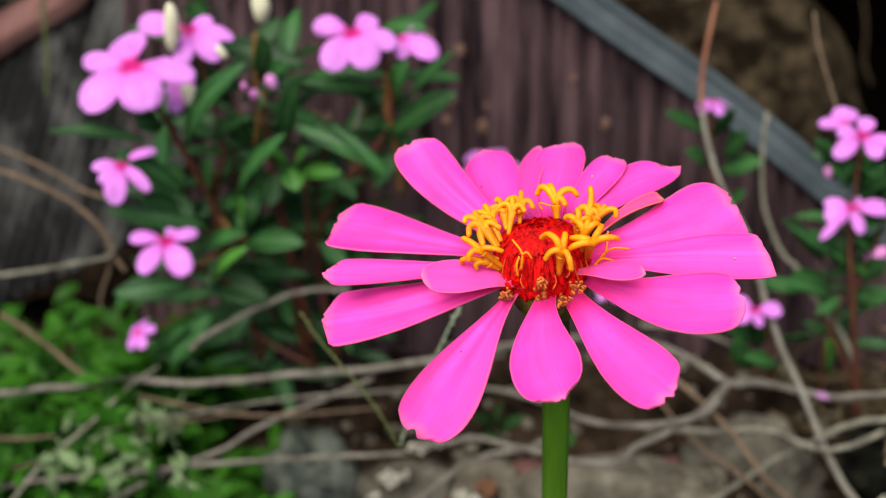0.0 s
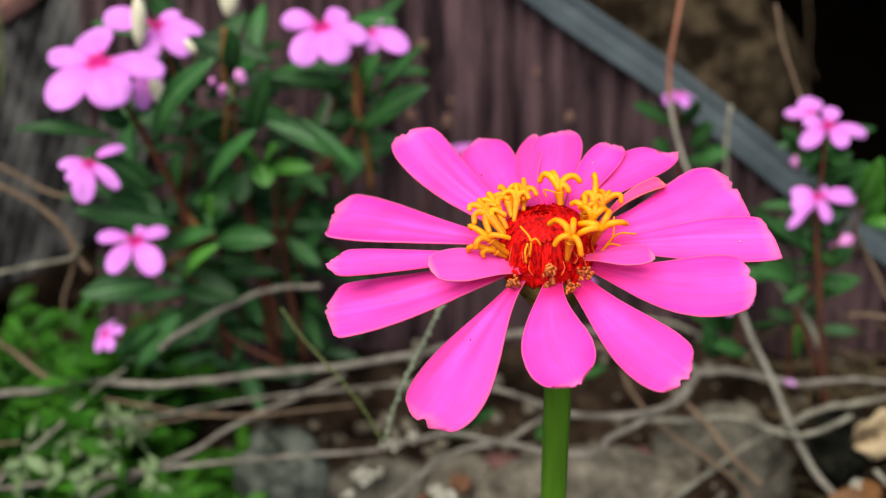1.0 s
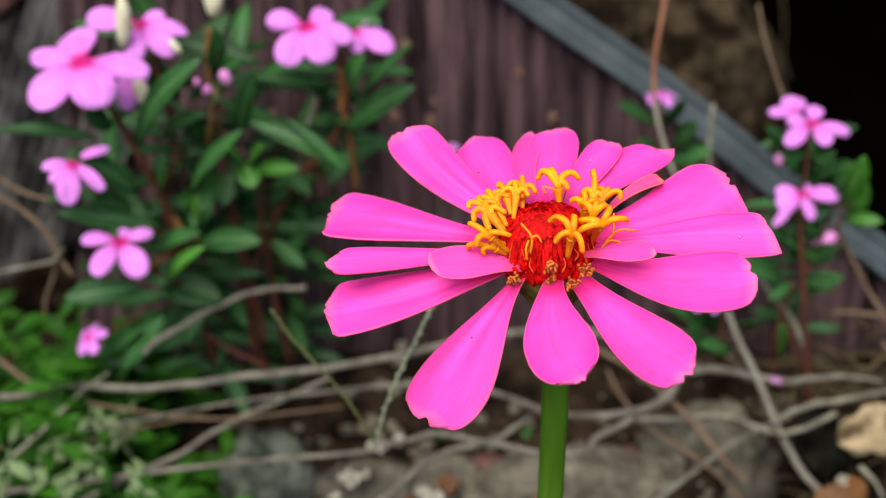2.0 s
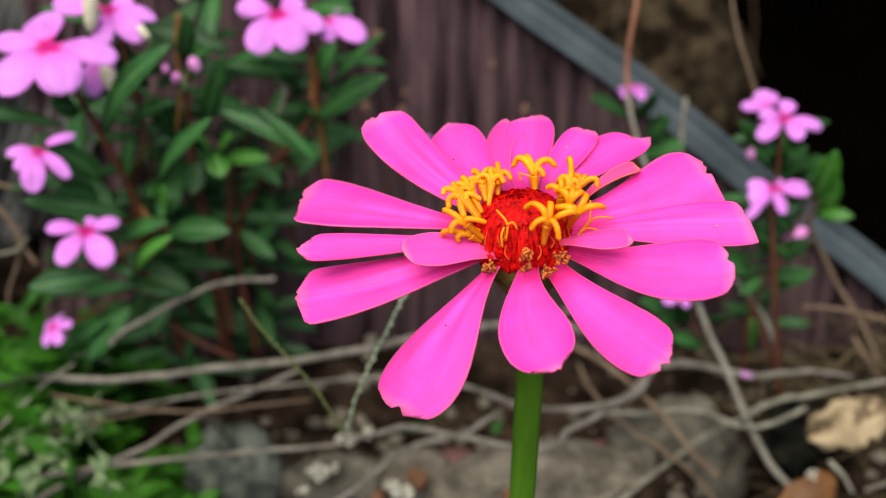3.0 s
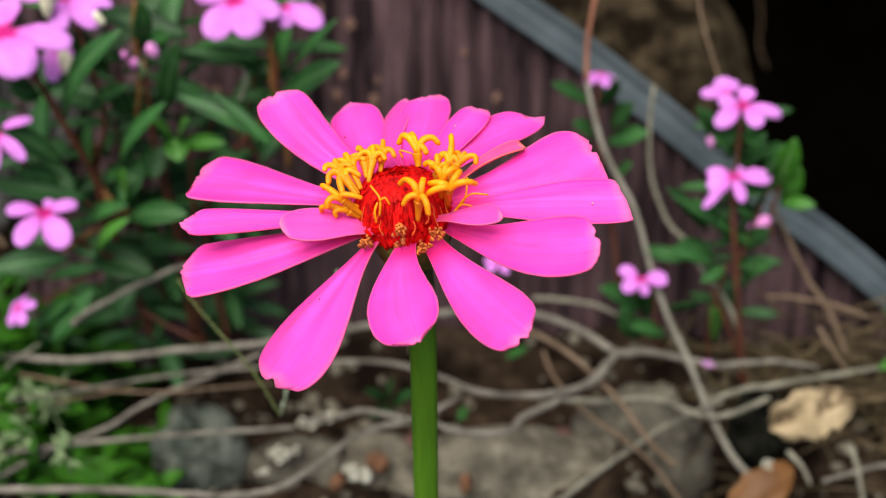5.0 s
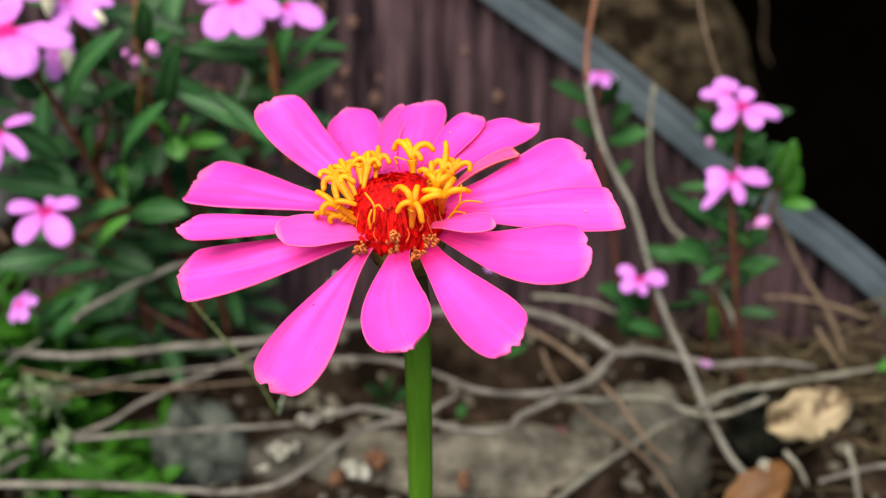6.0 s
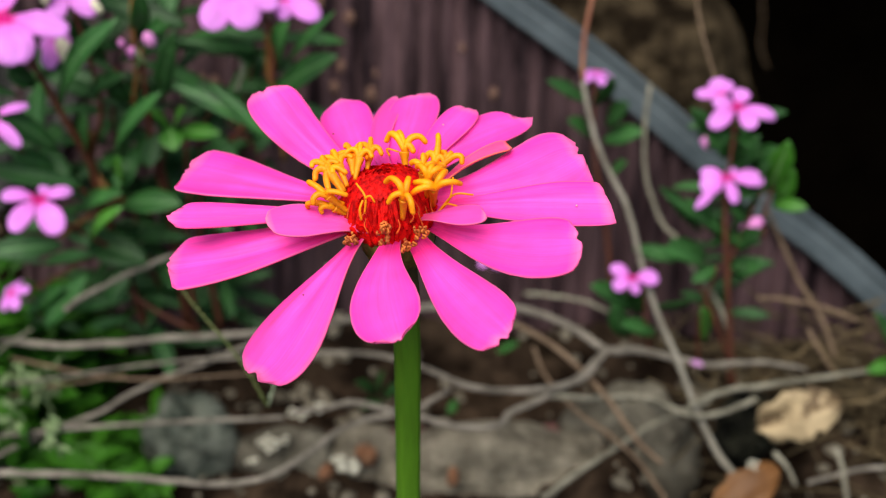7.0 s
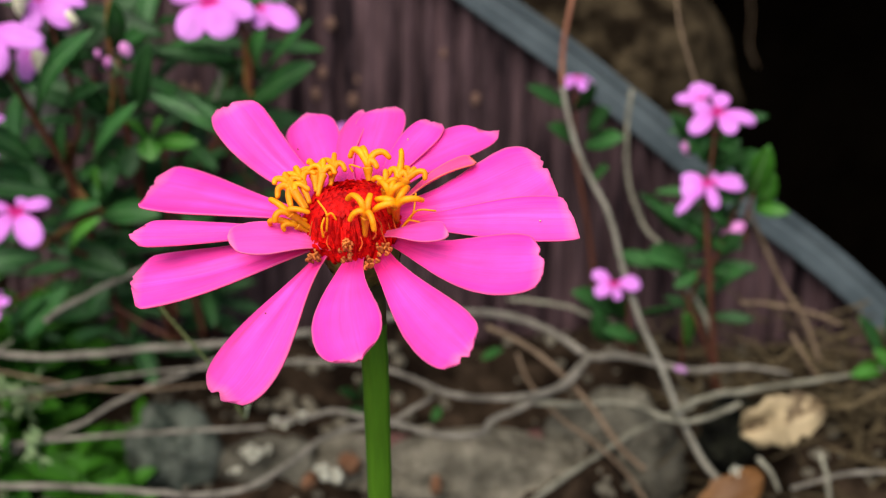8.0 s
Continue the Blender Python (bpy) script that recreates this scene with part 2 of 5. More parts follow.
M_SHEETGREY = mat("grey_ribbed_sheet", (0.0070, 0.0066, 0.0066), (0.088, 0.084, 0.081), 52, 0.6, 0.8, 500, stretch=(1.3, 1, 0.6), depth=0.0015, lo=0.45, hi=0.66, spec=0.16)
M_STRIP = mat("grey_strip", (0.030, 0.041, 0.048), (0.084, 0.103, 0.115), 45, 0.45, 0.3, 800, depth=0.0005, spec=0.35)
M_MOUND = mat("mossy_stone", (0.012, 0.008, 0.005), (0.092, 0.067, 0.040), 75, 0.95, 1.0, 500, depth=0.006, lo=0.42, hi=0.62, spec=0.03)
M_STONE = mat("grey_stone", (0.050, 0.042, 0.030), (0.30, 0.26, 0.20), 110, 0.9, 1.0, 900, depth=0.002, spec=0.1)
M_STONE_GREEN = mat("mossy_grey_stone", (0.010, 0.018, 0.013), (0.17, 0.18, 0.15), 95, 0.9, 1.0, 900, depth=0.002, spec=0.1)
M_STONE_DARK = mat("dark_mossy_stone", (0.016, 0.013, 0.009), (0.21, 0.188, 0.148), 90, 0.9, 1.0, 900, depth=0.002, spec=0.1)
M_HOLE_DARK = mat("dark_hole_lump", (0.003, 0.003, 0.002), (0.040, 0.040, 0.026), 110, 0.9, 1.0, 900, depth=0.002, lo=0.42, hi=0.72, spec=0.1)
M_BRICK = mat("red_brick", (0.091, 0.0416, 0.039), (0.221, 0.111, 0.0975), 80, 0.9, 0.9, 800, depth=0.001, spec=0.1)
M_CHIP = mat("orange_chip", (0.117, 0.0429, 0.0175), (0.203, 0.0976, 0.0507), 150, 0.85, 0.8, 900)
M_TAN = mat("tan_leaf", (0.10, 0.062, 0.030), (0.42, 0.315, 0.185), 110, 0.7, 0.6, 600, through_light=0.15, lo=0.42, hi=0.51)
M_BROWNLEAF = mat("brown_leaf", (0.10, 0.038, 0.009), (0.21, 0.090, 0.024), 50, 0.6, 0.5, 600, through_light=0.1)
M_WHITE = mat("white_blossom", (0.28, 0.26, 0.2), (0.58, 0.55, 0.46), 300, 0.7, 0.4, 1200)
M_FLECK = mat("rust_fleck", (0.07, 0.035, 0.026), (0.22, 0.13, 0.10), 200, 0.9, 0.6, 900, spec=0.05)
M_FALLEN = mat("faded_petal", (0.22, 0.08, 0.22), (0.42, 0.20, 0.42), 300, 0.7, 0.2, 1200)
M_BUD = mat("pink_bud", (0.60, 0.15, 0.50), (0.78, 0.33, 0.68), 300, 0.6, 0.2, 1200)
M_CREAM = mat("cream_bud", (0.55, 0.50, 0.34), (0.74, 0.70, 0.52), 250, 0.7, 0.4, 1200)


# ---- building blocks ----
def V(p):
    return Vector(p) * 0.001


def part(name, bm, material, parent=None, label="", smooth=True, origin=None):
    """Links a bmesh, built in world metres, as one object; under parent if given."""
    me = bpy.data.meshes.new(name)
    at = Vector(origin) if origin is not None else (Vector() if parent is None else parent.matrix_world.translation.copy())
    if parent is not None:
        at = wloc(parent) if origin is None else Vector(origin)
    bmesh.ops.translate(bm, verts=bm.verts, vec=-at)
    bm.to_mesh(me)
    bm.free()
    me.materials.append(material)
    if smooth:
        me.shade_smooth()
    ob = new(name, me)
    if parent is not None:
        ob.parent = parent
        ob.location = at - wloc(parent)
    else:
        ob.location = at
    if label:
        ob["label"] = label
    return ob


def wloc(ob):
    p = ob.location.copy()
    while ob.parent is not None:
        ob = ob.parent
        p += ob.location
    return p


def empty(name, at, label, category, group=""):
    ob = new(name)
    ob.location = at
    return tagged(ob, label, category, group)


def spline(pts, steps=6):
    """Points of a smooth curve through the given ones (Catmull-Rom)."""
    p = [pts[0] * 2 - pts[1], *pts, pts[-1] * 2 - pts[-2]]
    res = []
    for i in range(1, len(p) - 2):
        a, b, c, d = p[i - 1 : i + 3]
        for k in range(steps):
            t = k / steps
            res.append(0.5 * (2 * b + (c - a) * t + (2 * a - 5 * b + 4 * c - d) * t * t + (3 * b - a - 3 * c + d) * t ** 3))
    res.append(p[-2])
    return res


def tube(bm, pts, r0, r1, sides=8, rough=0.0, steps=6, seed=0, lobes=0, cap=True, blunt=False):
    """A tapered tube through the points; rough swells and kinks it, lobes gives it lengthwise ribs."""
    c = spline(pts, steps) if steps > 1 else pts
    rings = []
    side = None
    for i, q in enumerate(c):
        d = (c[min(i + 1, len(c) - 1)] - c[max(i - 1, 0)]).normalized()
        if side is None:
            side = d.orthogonal().normalized()
        side = (side - d * side.dot(d)).normalized()
        up = d.cross(side)
        f = i / (len(c) - 1)
        r = r0 + (r1 - r0) * f
        sway = Vector((noise.noise(q * 180 + Vector((seed, 0, 0))), noise.noise(q * 180 + Vector((0, seed, 5))), noise.noise(q * 180 + Vector((9, 0, seed))))) * rough * r0 * 0.9
        ring = []
        for k in range(sides):
            a = 2 * math.pi * k / sides
            rr = r * (1 + rough * 0.55 * noise.noise(q * 330 + Vector((math.cos(a), math.sin(a), seed))))
            if lobes:
                rr *= 1 + 0.09 * math.cos(lobes * a)
            ring.append(bm.verts.new(q + sway + (side * math.cos(a) + up * math.sin(a)) * rr))
        rings.append(ring)
    if blunt:
        end = c[-1]
        d = (c[-1] - c[-2]).normalized()
        for ahead, k in ((0.45, 0.80), (0.75, 0.40)):
            rings.append([bm.verts.new(end + d * r1 * ahead + (v.co - end) * k) for v in rings[len(c) - 1]])
    for a, b in zip(rings, rings[1:]):
        for k in range(sides):
            bm.faces.new((a[k], a[(k + 1) % sides], b[(k + 1) % sides], b[k]))
    if cap:
        bm.faces.new(rings[0][::-1])
        bm.faces.new(rings[-1])


def blade(bm, base, tip, width, normal, profile, arch=0.08, fold=0.12, cup=0.0, nl=10, nw=6, thick=0.0, twist=0.0, wave=0.0, seed=0, tipfn=None, droop=0.0, bend=0.0, pleat=0.0):
    """A leaf or petal from base to tip. profile(u) is the half width from 0 to 1; arch lifts the middle, droop sinks the tip,
    fold makes a trough along the midrib, cup rolls the margins, tipfn(v) cuts the tip back. UV: u along, v across."""
    uvl = bm.loops.layers.uv.verify()
    d = tip - base
    ln = d.length
    d.normalize()
    s0 = d.cross(normal).normalized()
    n0 = s0.cross(d).normalized()
    grid, sheets = [], []
    for layer in range(2 if thick else 1):
        grid = []
        for i in range(nl + 1):
            u = i / nl
            tw = radians(twist) * u
            s = s0 * math.cos(tw) + n0 * math.sin(tw)
            n = n0 * math.cos(tw) - s0 * math.sin(tw)
            row = []
            for j in range(nw + 1):
                v = j / nw * 2 - 1
                uu = u * (1 - (tipfn(v) if tipfn else 0.0) * u ** 3)
                h = width * 0.5 * profile(u)
                lift = arch * ln * math.sin(math.pi * uu) - droop * ln * uu ** 3
                lift += fold * h * abs(v) + cup * h * v * v
                if pleat:
                    lift += pleat * h * math.sin(math.pi * min(1, u * 1.3)) * (math.cos(2.6 * math.pi * v + 0.4 * seed) + 0.5 * math.cos(11 * v + seed))
                if wave:
                    lift += wave * ln * noise.noise(Vector((u * 2.2, v * 1.3, seed * 3.7)))
                p = base + d * (ln * uu) + s * (h * v) + s0 * (bend * ln * 4 * uu * (1 - uu)) + n * lift
                if layer:
                    p = p - n * thick
                row.append((bm.verts.new(p), u, (v + 1) / 2))
            grid.append(row)
        sheets.append(grid)
        for i in range(nl):
            for j in range(nw):
                q = (grid[i][j], grid[i + 1][j], grid[i + 1][j + 1], grid[i][j + 1])
                if layer:
                    q = q[::-1]
                f = bm.faces.new([w[0] for w in q])
                for lp, w in zip(f.loops, q):
                    lp[uvl].uv = (w[1], w[2])
    if thick:
        a, b = sheets
        edge = [(i, 0) for i in range(nl)] + [(nl, j) for j in range(nw)] + [(i, nw) for i in range(nl, 0, -1)] + [(0, j) for j in range(nw, 0, -1)]
        for (i, j), (k, l) in zip(edge, edge[1:] + edge[:1]):
            q = (a[i][j], b[i][j], b[k][l], a[k][l])
            f = bm.faces.new([w[0] for w in q])
            for lp, w in zip(f.loops, q):
                lp[uvl].uv = (w[1], w[2])


def lump(bm, centre, radii, seed, rough=0.25, freq=1.6, sub=3, turn=0.0):
    """A stone: a ball of unequal radii with broken, uneven faces."""
    r = bmesh.ops.create_icosphere(bm, subdivisions=sub, radius=1.0)
    rot = Matrix.Rotation(turn, 3, "Z")
    for v in r["verts"]:
        q = v.co.copy()
        k = 1 + rough * noise.noise(q * freq + Vector((seed * 7.1, 0, 0))) + rough * 0.45 * noise.noise(q * freq * 3.1 + Vector((0, seed * 3.3, 0)))
        k = min(k, 1.06)
        v.co = Vector(centre) + rot @ Vector((q.x * radii[0], q.y * radii[1], q.z * radii[2])) * k


# ---- ground ----
def ground_height(x, y):
    near = math.exp(-((x / 0.6) ** 2 + ((y - 0.3) / 0.6) ** 2))
    h = near * (0.010 * noise.noise(Vector((x * 18, y * 18, 1.3))) + 0.004 * noise.noise(Vector((x * 70, y * 70, 4.0))) + 0.0016 * noise.noise(Vector((x * 240, y * 240, 8.0))))
    h -= 0.006
    # a heap in front of the sheet, a gully at its foot, and a dark hollow behind it
    h += 0.010 * math.exp(-(((x - 0.045) / 0.05) ** 2 + ((y - 0.262) / 0.018) ** 2))
    h += 0.014 * math.exp(-(((x - 0.135) / 0.035) ** 2 + ((y - 0.285) / 0.025) ** 2))
    h += 0.016 * math.exp(-(((x - 0.005) / 0.09) ** 4 + ((y - 0.320) / 0.013) ** 2))
    h -= 0.055 * math.exp(-(((x - 0.090) / 0.020) ** 4 + ((y - 0.264) / 0.012) ** 4))
    if y > 0.37:
        h -= 0.16 * min(1, (y - 0.37) / 0.05) * math.exp(-((x - 0.05) / 0.35) ** 4) * (1 if y < 0.72 else max(0, 1 - (y - 0.72) / 0.1))
    return h


def steps_out(lo, hi, fine, far):
    vals = list(np.arange(lo, hi + fine / 2, fine))
    k = fine
    while vals[-1] < far:
        k *= 1.35
        vals.append(vals[-1] + k)
    k = fine
    while vals[0] > -far:
        k *= 1.35
        vals.insert(0, vals[0] - k)
    return vals


bm = bmesh.new()
xs, ys = steps_out(-0.24, 0.22, 0.0028, 400), steps_out(0.20, 0.40, 0.0028, 400)
rows_ = [[bm.verts.new((x, y, ground_height(x, y))) for x in xs] for y in ys]
for ra, rb in zip(rows_, rows_[1:]):
    for i in range(len(xs) - 1):
        bm.faces.new((ra[i], ra[i + 1], rb[i + 1], rb[i]))
ground = tagged(part("ground", bm, M_SOIL), "dark brown crumbly garden soil with pale patches", "ground", kind="structure")

# the hollow behind the sheet, and the unseen earth bank added to overhang it
def swept(profile, half, columns, taper):
    """A surface that carries a (y, z) profile along x; taper lowers it towards both ends."""
    bm = bmesh.new()
    cols = []
    for i in range(columns + 1):
        x = -half + 2 * half * i / columns
        low = math.exp(-((x / half) ** 4) * taper)
        col = []
        for y, z in profile:
            w = Vector((x * 6, y * 6, z * 6))
            col.append(bm.verts.new((x, y + 0.03 * noise.noise(w * 1.4), z * low + 0.02 * noise.noise(w * 1.9 + Vector((3, 0, 0))))))
        cols.append(col)
    for a, b in zip(cols, cols[1:]):
        for k in range(len(profile) - 1):
            bm.faces.new((a[k], b[k], b[k + 1], a[k + 1]))
    return bm


# the wall colour stands in for the deep shade behind the strip
tagged(part("wall_back", swept([(0.44, -0.22), (0.52, -0.19), (0.60, -0.10), (0.66, 0.05), (0.62, 0.20), (0.50, 0.29), (0.45, 0.325)], 0.9, 60, 0.4), M_VOID_SHADE), "added earth wall coloured near-black for the shade in the hollow", "earth wall", kind="structure")
# out of view, put here to keep sky light off the hollow
tagged(part("bank", swept([(0.45, 0.325), (0.46, 0.36), (0.54, 0.43), (0.75, 0.50), (1.1, 0.50), (1.6, 0.40), (2.3, 0.20), (3.0, 0.02), (3.4, -0.08)], 2.2, 90, 3.2), M_SOIL), "unseen brown earth bank added to overhang and shade the hollow", "bank", kind="structure")


# ---- ribbed sheets, strip and stones behind the bed ----
def ribbed_sheet(name, material, corner, across, down, columns, length, pitch, depth, label, top=None, seed=0):
    """A thin sheet with lengthwise ribs. corner: upper left; across and down: directions; top(a) says how far down a column starts."""
    bm = bmesh.new()
    ax, dn = Vector(across).normalized(), Vector(down).normalized()
    nm = ax.cross(dn).normalized()
    per, nv = 6, 26
    total = columns * per
    front, back = [], []
    for i in range(total + 1):
        a = i / per * pitch
        t0 = top(a) if top else 0.0
        f, k = [], []
        for j in range(nv + 1):
            s = t0 + (length - t0) * j / nv
            h = depth * math.sin(2 * math.pi * i / per) * (0.75 + 0.5 * noise.noise(Vector((a * 60, s * 12, seed))))
            h += 0.0025 * noise.noise(Vector((a * 14, s * 14, seed + 5)))
            p = Vector(corner) + ax * a + dn * s - nm * h
            f.append(bm.verts.new(p))
            k.append(bm.verts.new(p + nm * 0.0008))
        front.append(f)
        back.append(k)
    for i in range(total):
        for j in range(nv):
            bm.faces.new((front[i][j], front[i][j + 1], front[i + 1][j + 1], front[i + 1][j]))
            bm.faces.new((back[i][j], back[i + 1][j], back[i + 1][j + 1], back[i][j + 1]))
        bm.faces.new((front[i][0], front[i + 1][0], back[i + 1][0], back[i][0]))
        bm.faces.new((front[i][nv], back[i][nv], back[i + 1][nv], front[i + 1][nv]))
    for c in (0, total):
        for j in range(nv):
            q = (front[c][j], back[c][j], back[c][j + 1], front[c][j + 1])
            bm.faces.new(q if c == 0 else q[::-1])
    return tagged(part(name, bm, material, origin=corner), label, "ribbed sheet")


ribbed_sheet("ribbed_sheet", M_SHEET, (-0.135, 0.380, 0.135), (1, 0, 0), (0, -0.36, -1), 46, 0.165, 0.0063, 0.0025,
             "dark rusty brown ribbed sheet leaning behind the flowers", top=lambda a: max(0.0, (a - 0.135) * 0.77 + 0.012), seed=2)
ribbed_sheet("ribbed_sheet", M_SHEETGREY, (-0.262, 0.388, 0.052), (0.88, 0, 0.47), (-0.30, -0.42, -0.86), 30, 0.118, 0.0066, 0.0018,
             "dark grey weathered ribbed sheet, tilted", seed=9)


def strip_band(name, pts, lo, hi, thick, material, parent):
    """A long flat band that follows the points, from lo to hi across, with rounded edges."""
    bm = bmesh.new()
    c = spline([Vector(p) for p in pts], 8)
    rings = []
    for i, q in enumerate(c):
        d = (c[min(i + 1, len(c) - 1)] - c[max(i - 1, 0)]).normalized()
        s = d.cross(Vector((0.0, -0.94, 0.34))).normalized()
        n = s.cross(d).normalized()
        e = 0.0003 * noise.noise(q * 90)
        k = min(0.0006, thick * 0.3)
        sec = [(lo, 0), (lo, thick - k), (lo + k, thick), (hi - k + e, thick), (hi + e, thick - k), (hi + e, 0)]
        rings.append([bm.verts.new(q + s * a + n * b) for a, b in sec])
    m = len(rings[0])
    for a, b in zip(rings, rings[1:]):
        for k in range(m):
            bm.faces.new((a[k], b[k], b[(k + 1) % m], a[(k + 1) % m]))
    bm.faces.new(rings[0])
    bm.faces.new(rings[-1][::-1])
    bmesh.ops.recalc_face_normals(bm, faces=bm.faces)
    return part(name, bm, material, parent, smooth=False)


STRIP = [V(p) for p in ((-30, 374, 138), (2, 370, 118), (27, 365, 101), (49, 359.8, 87), (73, 353.6, 69.7), (97, 347.2, 51.8), (131, 339.2, 29.3), (152, 333.2, 12.8), (175, 326.4, -6.2))]
strip = empty("edge_strip", STRIP[0], "blue-grey metal edge strip lying across the ribbed sheet", "strip")
strip_band("plate", STRIP, -0.0029, 0.0029, 0.0022, M_STRIP, strip)
strip_band("raised_edge", STRIP, -0.0054, -0.0028, 0.0031, M_STRIP, strip)
strip_band("raised_edge", STRIP, 0.0028, 0.0054, 0.0031, M_STRIP, strip)


def fleck(centre, size, seed):
    bm = bmesh.new()
    lump(bm, V(centre), (size * 0.0006, size * 0.0004, size * 0.001), seed, 0.4, 1.8, 2)
    return tagged(part("rust_fleck", bm, M_FLECK, origin=V(centre)), "small pinkish-brown flake stuck on the ribbed sheet", "flake", "flakes on the sheet")


fleck((-35.0, 366.0, 98.9), 2.4, 0)
fleck((-25.8, 364.0, 94.1), 3.0, 1)
fleck((-27.3, 354.0, 82.7), 2.4, 2)
fleck((-16.4, 352.0, 81.4), 1.6, 3)
fleck((-17.5, 348.0, 75.9), 3.0, 4)
fleck((20.9, 349.0, 76.8), 2.4, 5)
fleck((-24.8, 360.0, 96.8), 2.6, 6)
fleck((-66.3, 346.0, 79.9), 2.6, 7)
fleck((-64.4, 340.0, 69.4), 3.2, 8)
fleck((-57.8, 336.0, 65.5), 3.0, 9)
fleck((-28.6, 345.0, 79.5), 2.6, 10)
fleck((10.7, 354.0, 89.8), 1.8, 11)
fleck((-69.8, 346.0, 80.8), 2.0, 12)
fleck((-51.8, 343.0, 75.5), 2.0, 13)


def stone(name, centre, radii, seed, material, label, category="stone", rough=0.42, sub=4, turn=0.0, group="", freq=1.6):
    bm = bmesh.new()
    lump(bm, V(centre), V(radii), seed, rough, freq, sub, turn)
    return tagged(part(name, bm, material, origin=V(centre)), label, category, group)


stone("boulder", (61, 440, 26), (61, 40, 66), 3, M_MOUND, "brown moss-grown boulder behind the metal strip", rough=0.22)
stone("stone", (-66, 270, -1), (14, 10, 17), 6, M_STONE_GREEN, "grey stone with green algae among the dry vines", rough=0.5, freq=1.7)
stone("stone", (27, 263, -4), (36, 12, 17), 8, M_STONE, "pale grey lump of old mortar on the soil")
stone("stone", (63, 276, -8), (22, 10, 28), 11, M_STONE_DARK, "dark mossy stone half buried behind the vines", rough=0.55)
stone("stone", (-14, 270, -3), (13, 8, 9), 14, M_STONE, "small grey stone beside white blossoms")
# near-black mossy lump added to darken the hole beside the tan leaf
stone("stone", (97, 276, 5), (9, 8, 13), 19, M_HOLE_DARK, "near-black mossy lump filling the dark hole under the tan leaf", rough=0.6, freq=2.2)
stone("stone", (-36, 269, -7), (17, 8, 13), 15, M_STONE_DARK, "broken grey-brown lump of mortar beside the vines", rough=0.6, freq=2.0)
stone("stone", (-188, 402, 112), (22, 14, 16), 17, M_STONE_GREEN, "grey stone at the top of the bed")
for c, r, s in (((-2, 272, 2), (8, 4, 1.6), 21), ((29, 274, 1.5), (5, 3, 1.4), 22), ((42, 277, 1.5), (5, 3, 1.4), 23), ((-33, 268, 0), (6, 4, 1.8), 24)):
    stone("brick_chip", c, r, s, M_BRICK, "small chip of red brick on the soil", "brick chip", sub=3, rough=0.8, group="brick chips")
for c, r, s in (((-13, 262, 3), (3.4, 1.6, 4.2), 31), ((12, 253, 4), (1.8, 1.6, 3.6), 32), ((-24, 257, 1), (3.2, 2.0, 2), 33)):
    stone("clay_chip", c, r, s, M_CHIP, "orange chip of fired clay on the soil", "clay chip", sub=3, rough=1.3, freq=2.2, turn=s * 0.7, group="clay chips")

bm = bmesh.new()
bmesh.ops.create_cube(bm, size=1.0)
bmesh.ops.bevel(bm, geom=bm.edges[:], offset=0.08, segments=3, affect="EDGES")
bmesh.ops.subdivide_edges(bm, edges=bm.edges[:], cuts=2, use_grid_fill=True)
mbrick = pose(-0.190, 0.388, 0.090, 20, -30, 0) @ Matrix.Diagonal((0.094, 0.018, 0.0085, 1))
for v in bm.verts:
    v.co = mbrick @ v.co
    v.co += Vector((1, 1, 1)) * 0.0012 * noise.noise(v.co * 120)
tagged(part("brick", bm, M_BRICK, origin=(-0.183, 0.388, 0.094)), "worn red brick lying tilted above the grey sheet", "brick")


# ---- dry vines, sticks and stalks ----
seed_count = [0]


def woody(name, pts, r0, r1, material, label, category, rough=0.5, lobes=0, group=""):
    bm = bmesh.new()
    seed_count[0] += 1
    p = [V(q) for q in pts]
    tube(bm, p, r0 * 0.001, r1 * 0.001, 8, rough, 7, seed_count[0], lobes)
    return tagged(part(name, bm, material, origin=p[0]), label, category, group)


def vine(pts, r0, r1):
    return woody("dry_vine", pts, r0, r1, M_VINE, "pale dry leafless vine trailing over the soil", "vine", 0.38, group="dry vines")


def stick(pts, r0, r1):
    return woody("dry_stick", pts, r0, r1, M_STICK, "thin brown dry stick among the vines", "stick", 0.3, group="dry sticks")


def greytwig(pts, r0, r1):
    return woody("grey_twig", pts, r0, r1, M_GREY, "grey weathered twig lying over the soil", "twig", 0.4, group="grey twigs")


def stalk(pts, r0, r1):
    """A stalk whose upper third is still reddish."""
    ob = empty("dry_stalk", V(pts[-1]), "tall dry straw-coloured stalk, reddish at its top", "stalk")
    c = spline([V(p) for p in pts], 7)
    k = max(3, len(c) // 4)
    mid = r0 + (r1 - r0) * k / len(c)
    for name, run, a, b, material in (("stalk_tip", c[: k + 1], r0, mid, M_REDSTALK), ("stalk_foot", c[k:], mid, r1, M_STALK)):
        bm = bmesh.new()
        tube(bm, run, a * 0.001, b * 0.001, 8, 0.25, 1, 4)
        part(name, bm, material, ob)
    return ob


def stalk2(pts, r0, r1):
    return woody("dry_stalk", pts, r0, r1, M_GREY, "grey broken dry stalk standing upright", "stalk", 0.25)


def stalk3(pts, r0, r1):
    return woody("dry_stalk", pts, r0, r1, M_GRASS, "thin olive stalk in front of the brick", "stalk", 0.25)


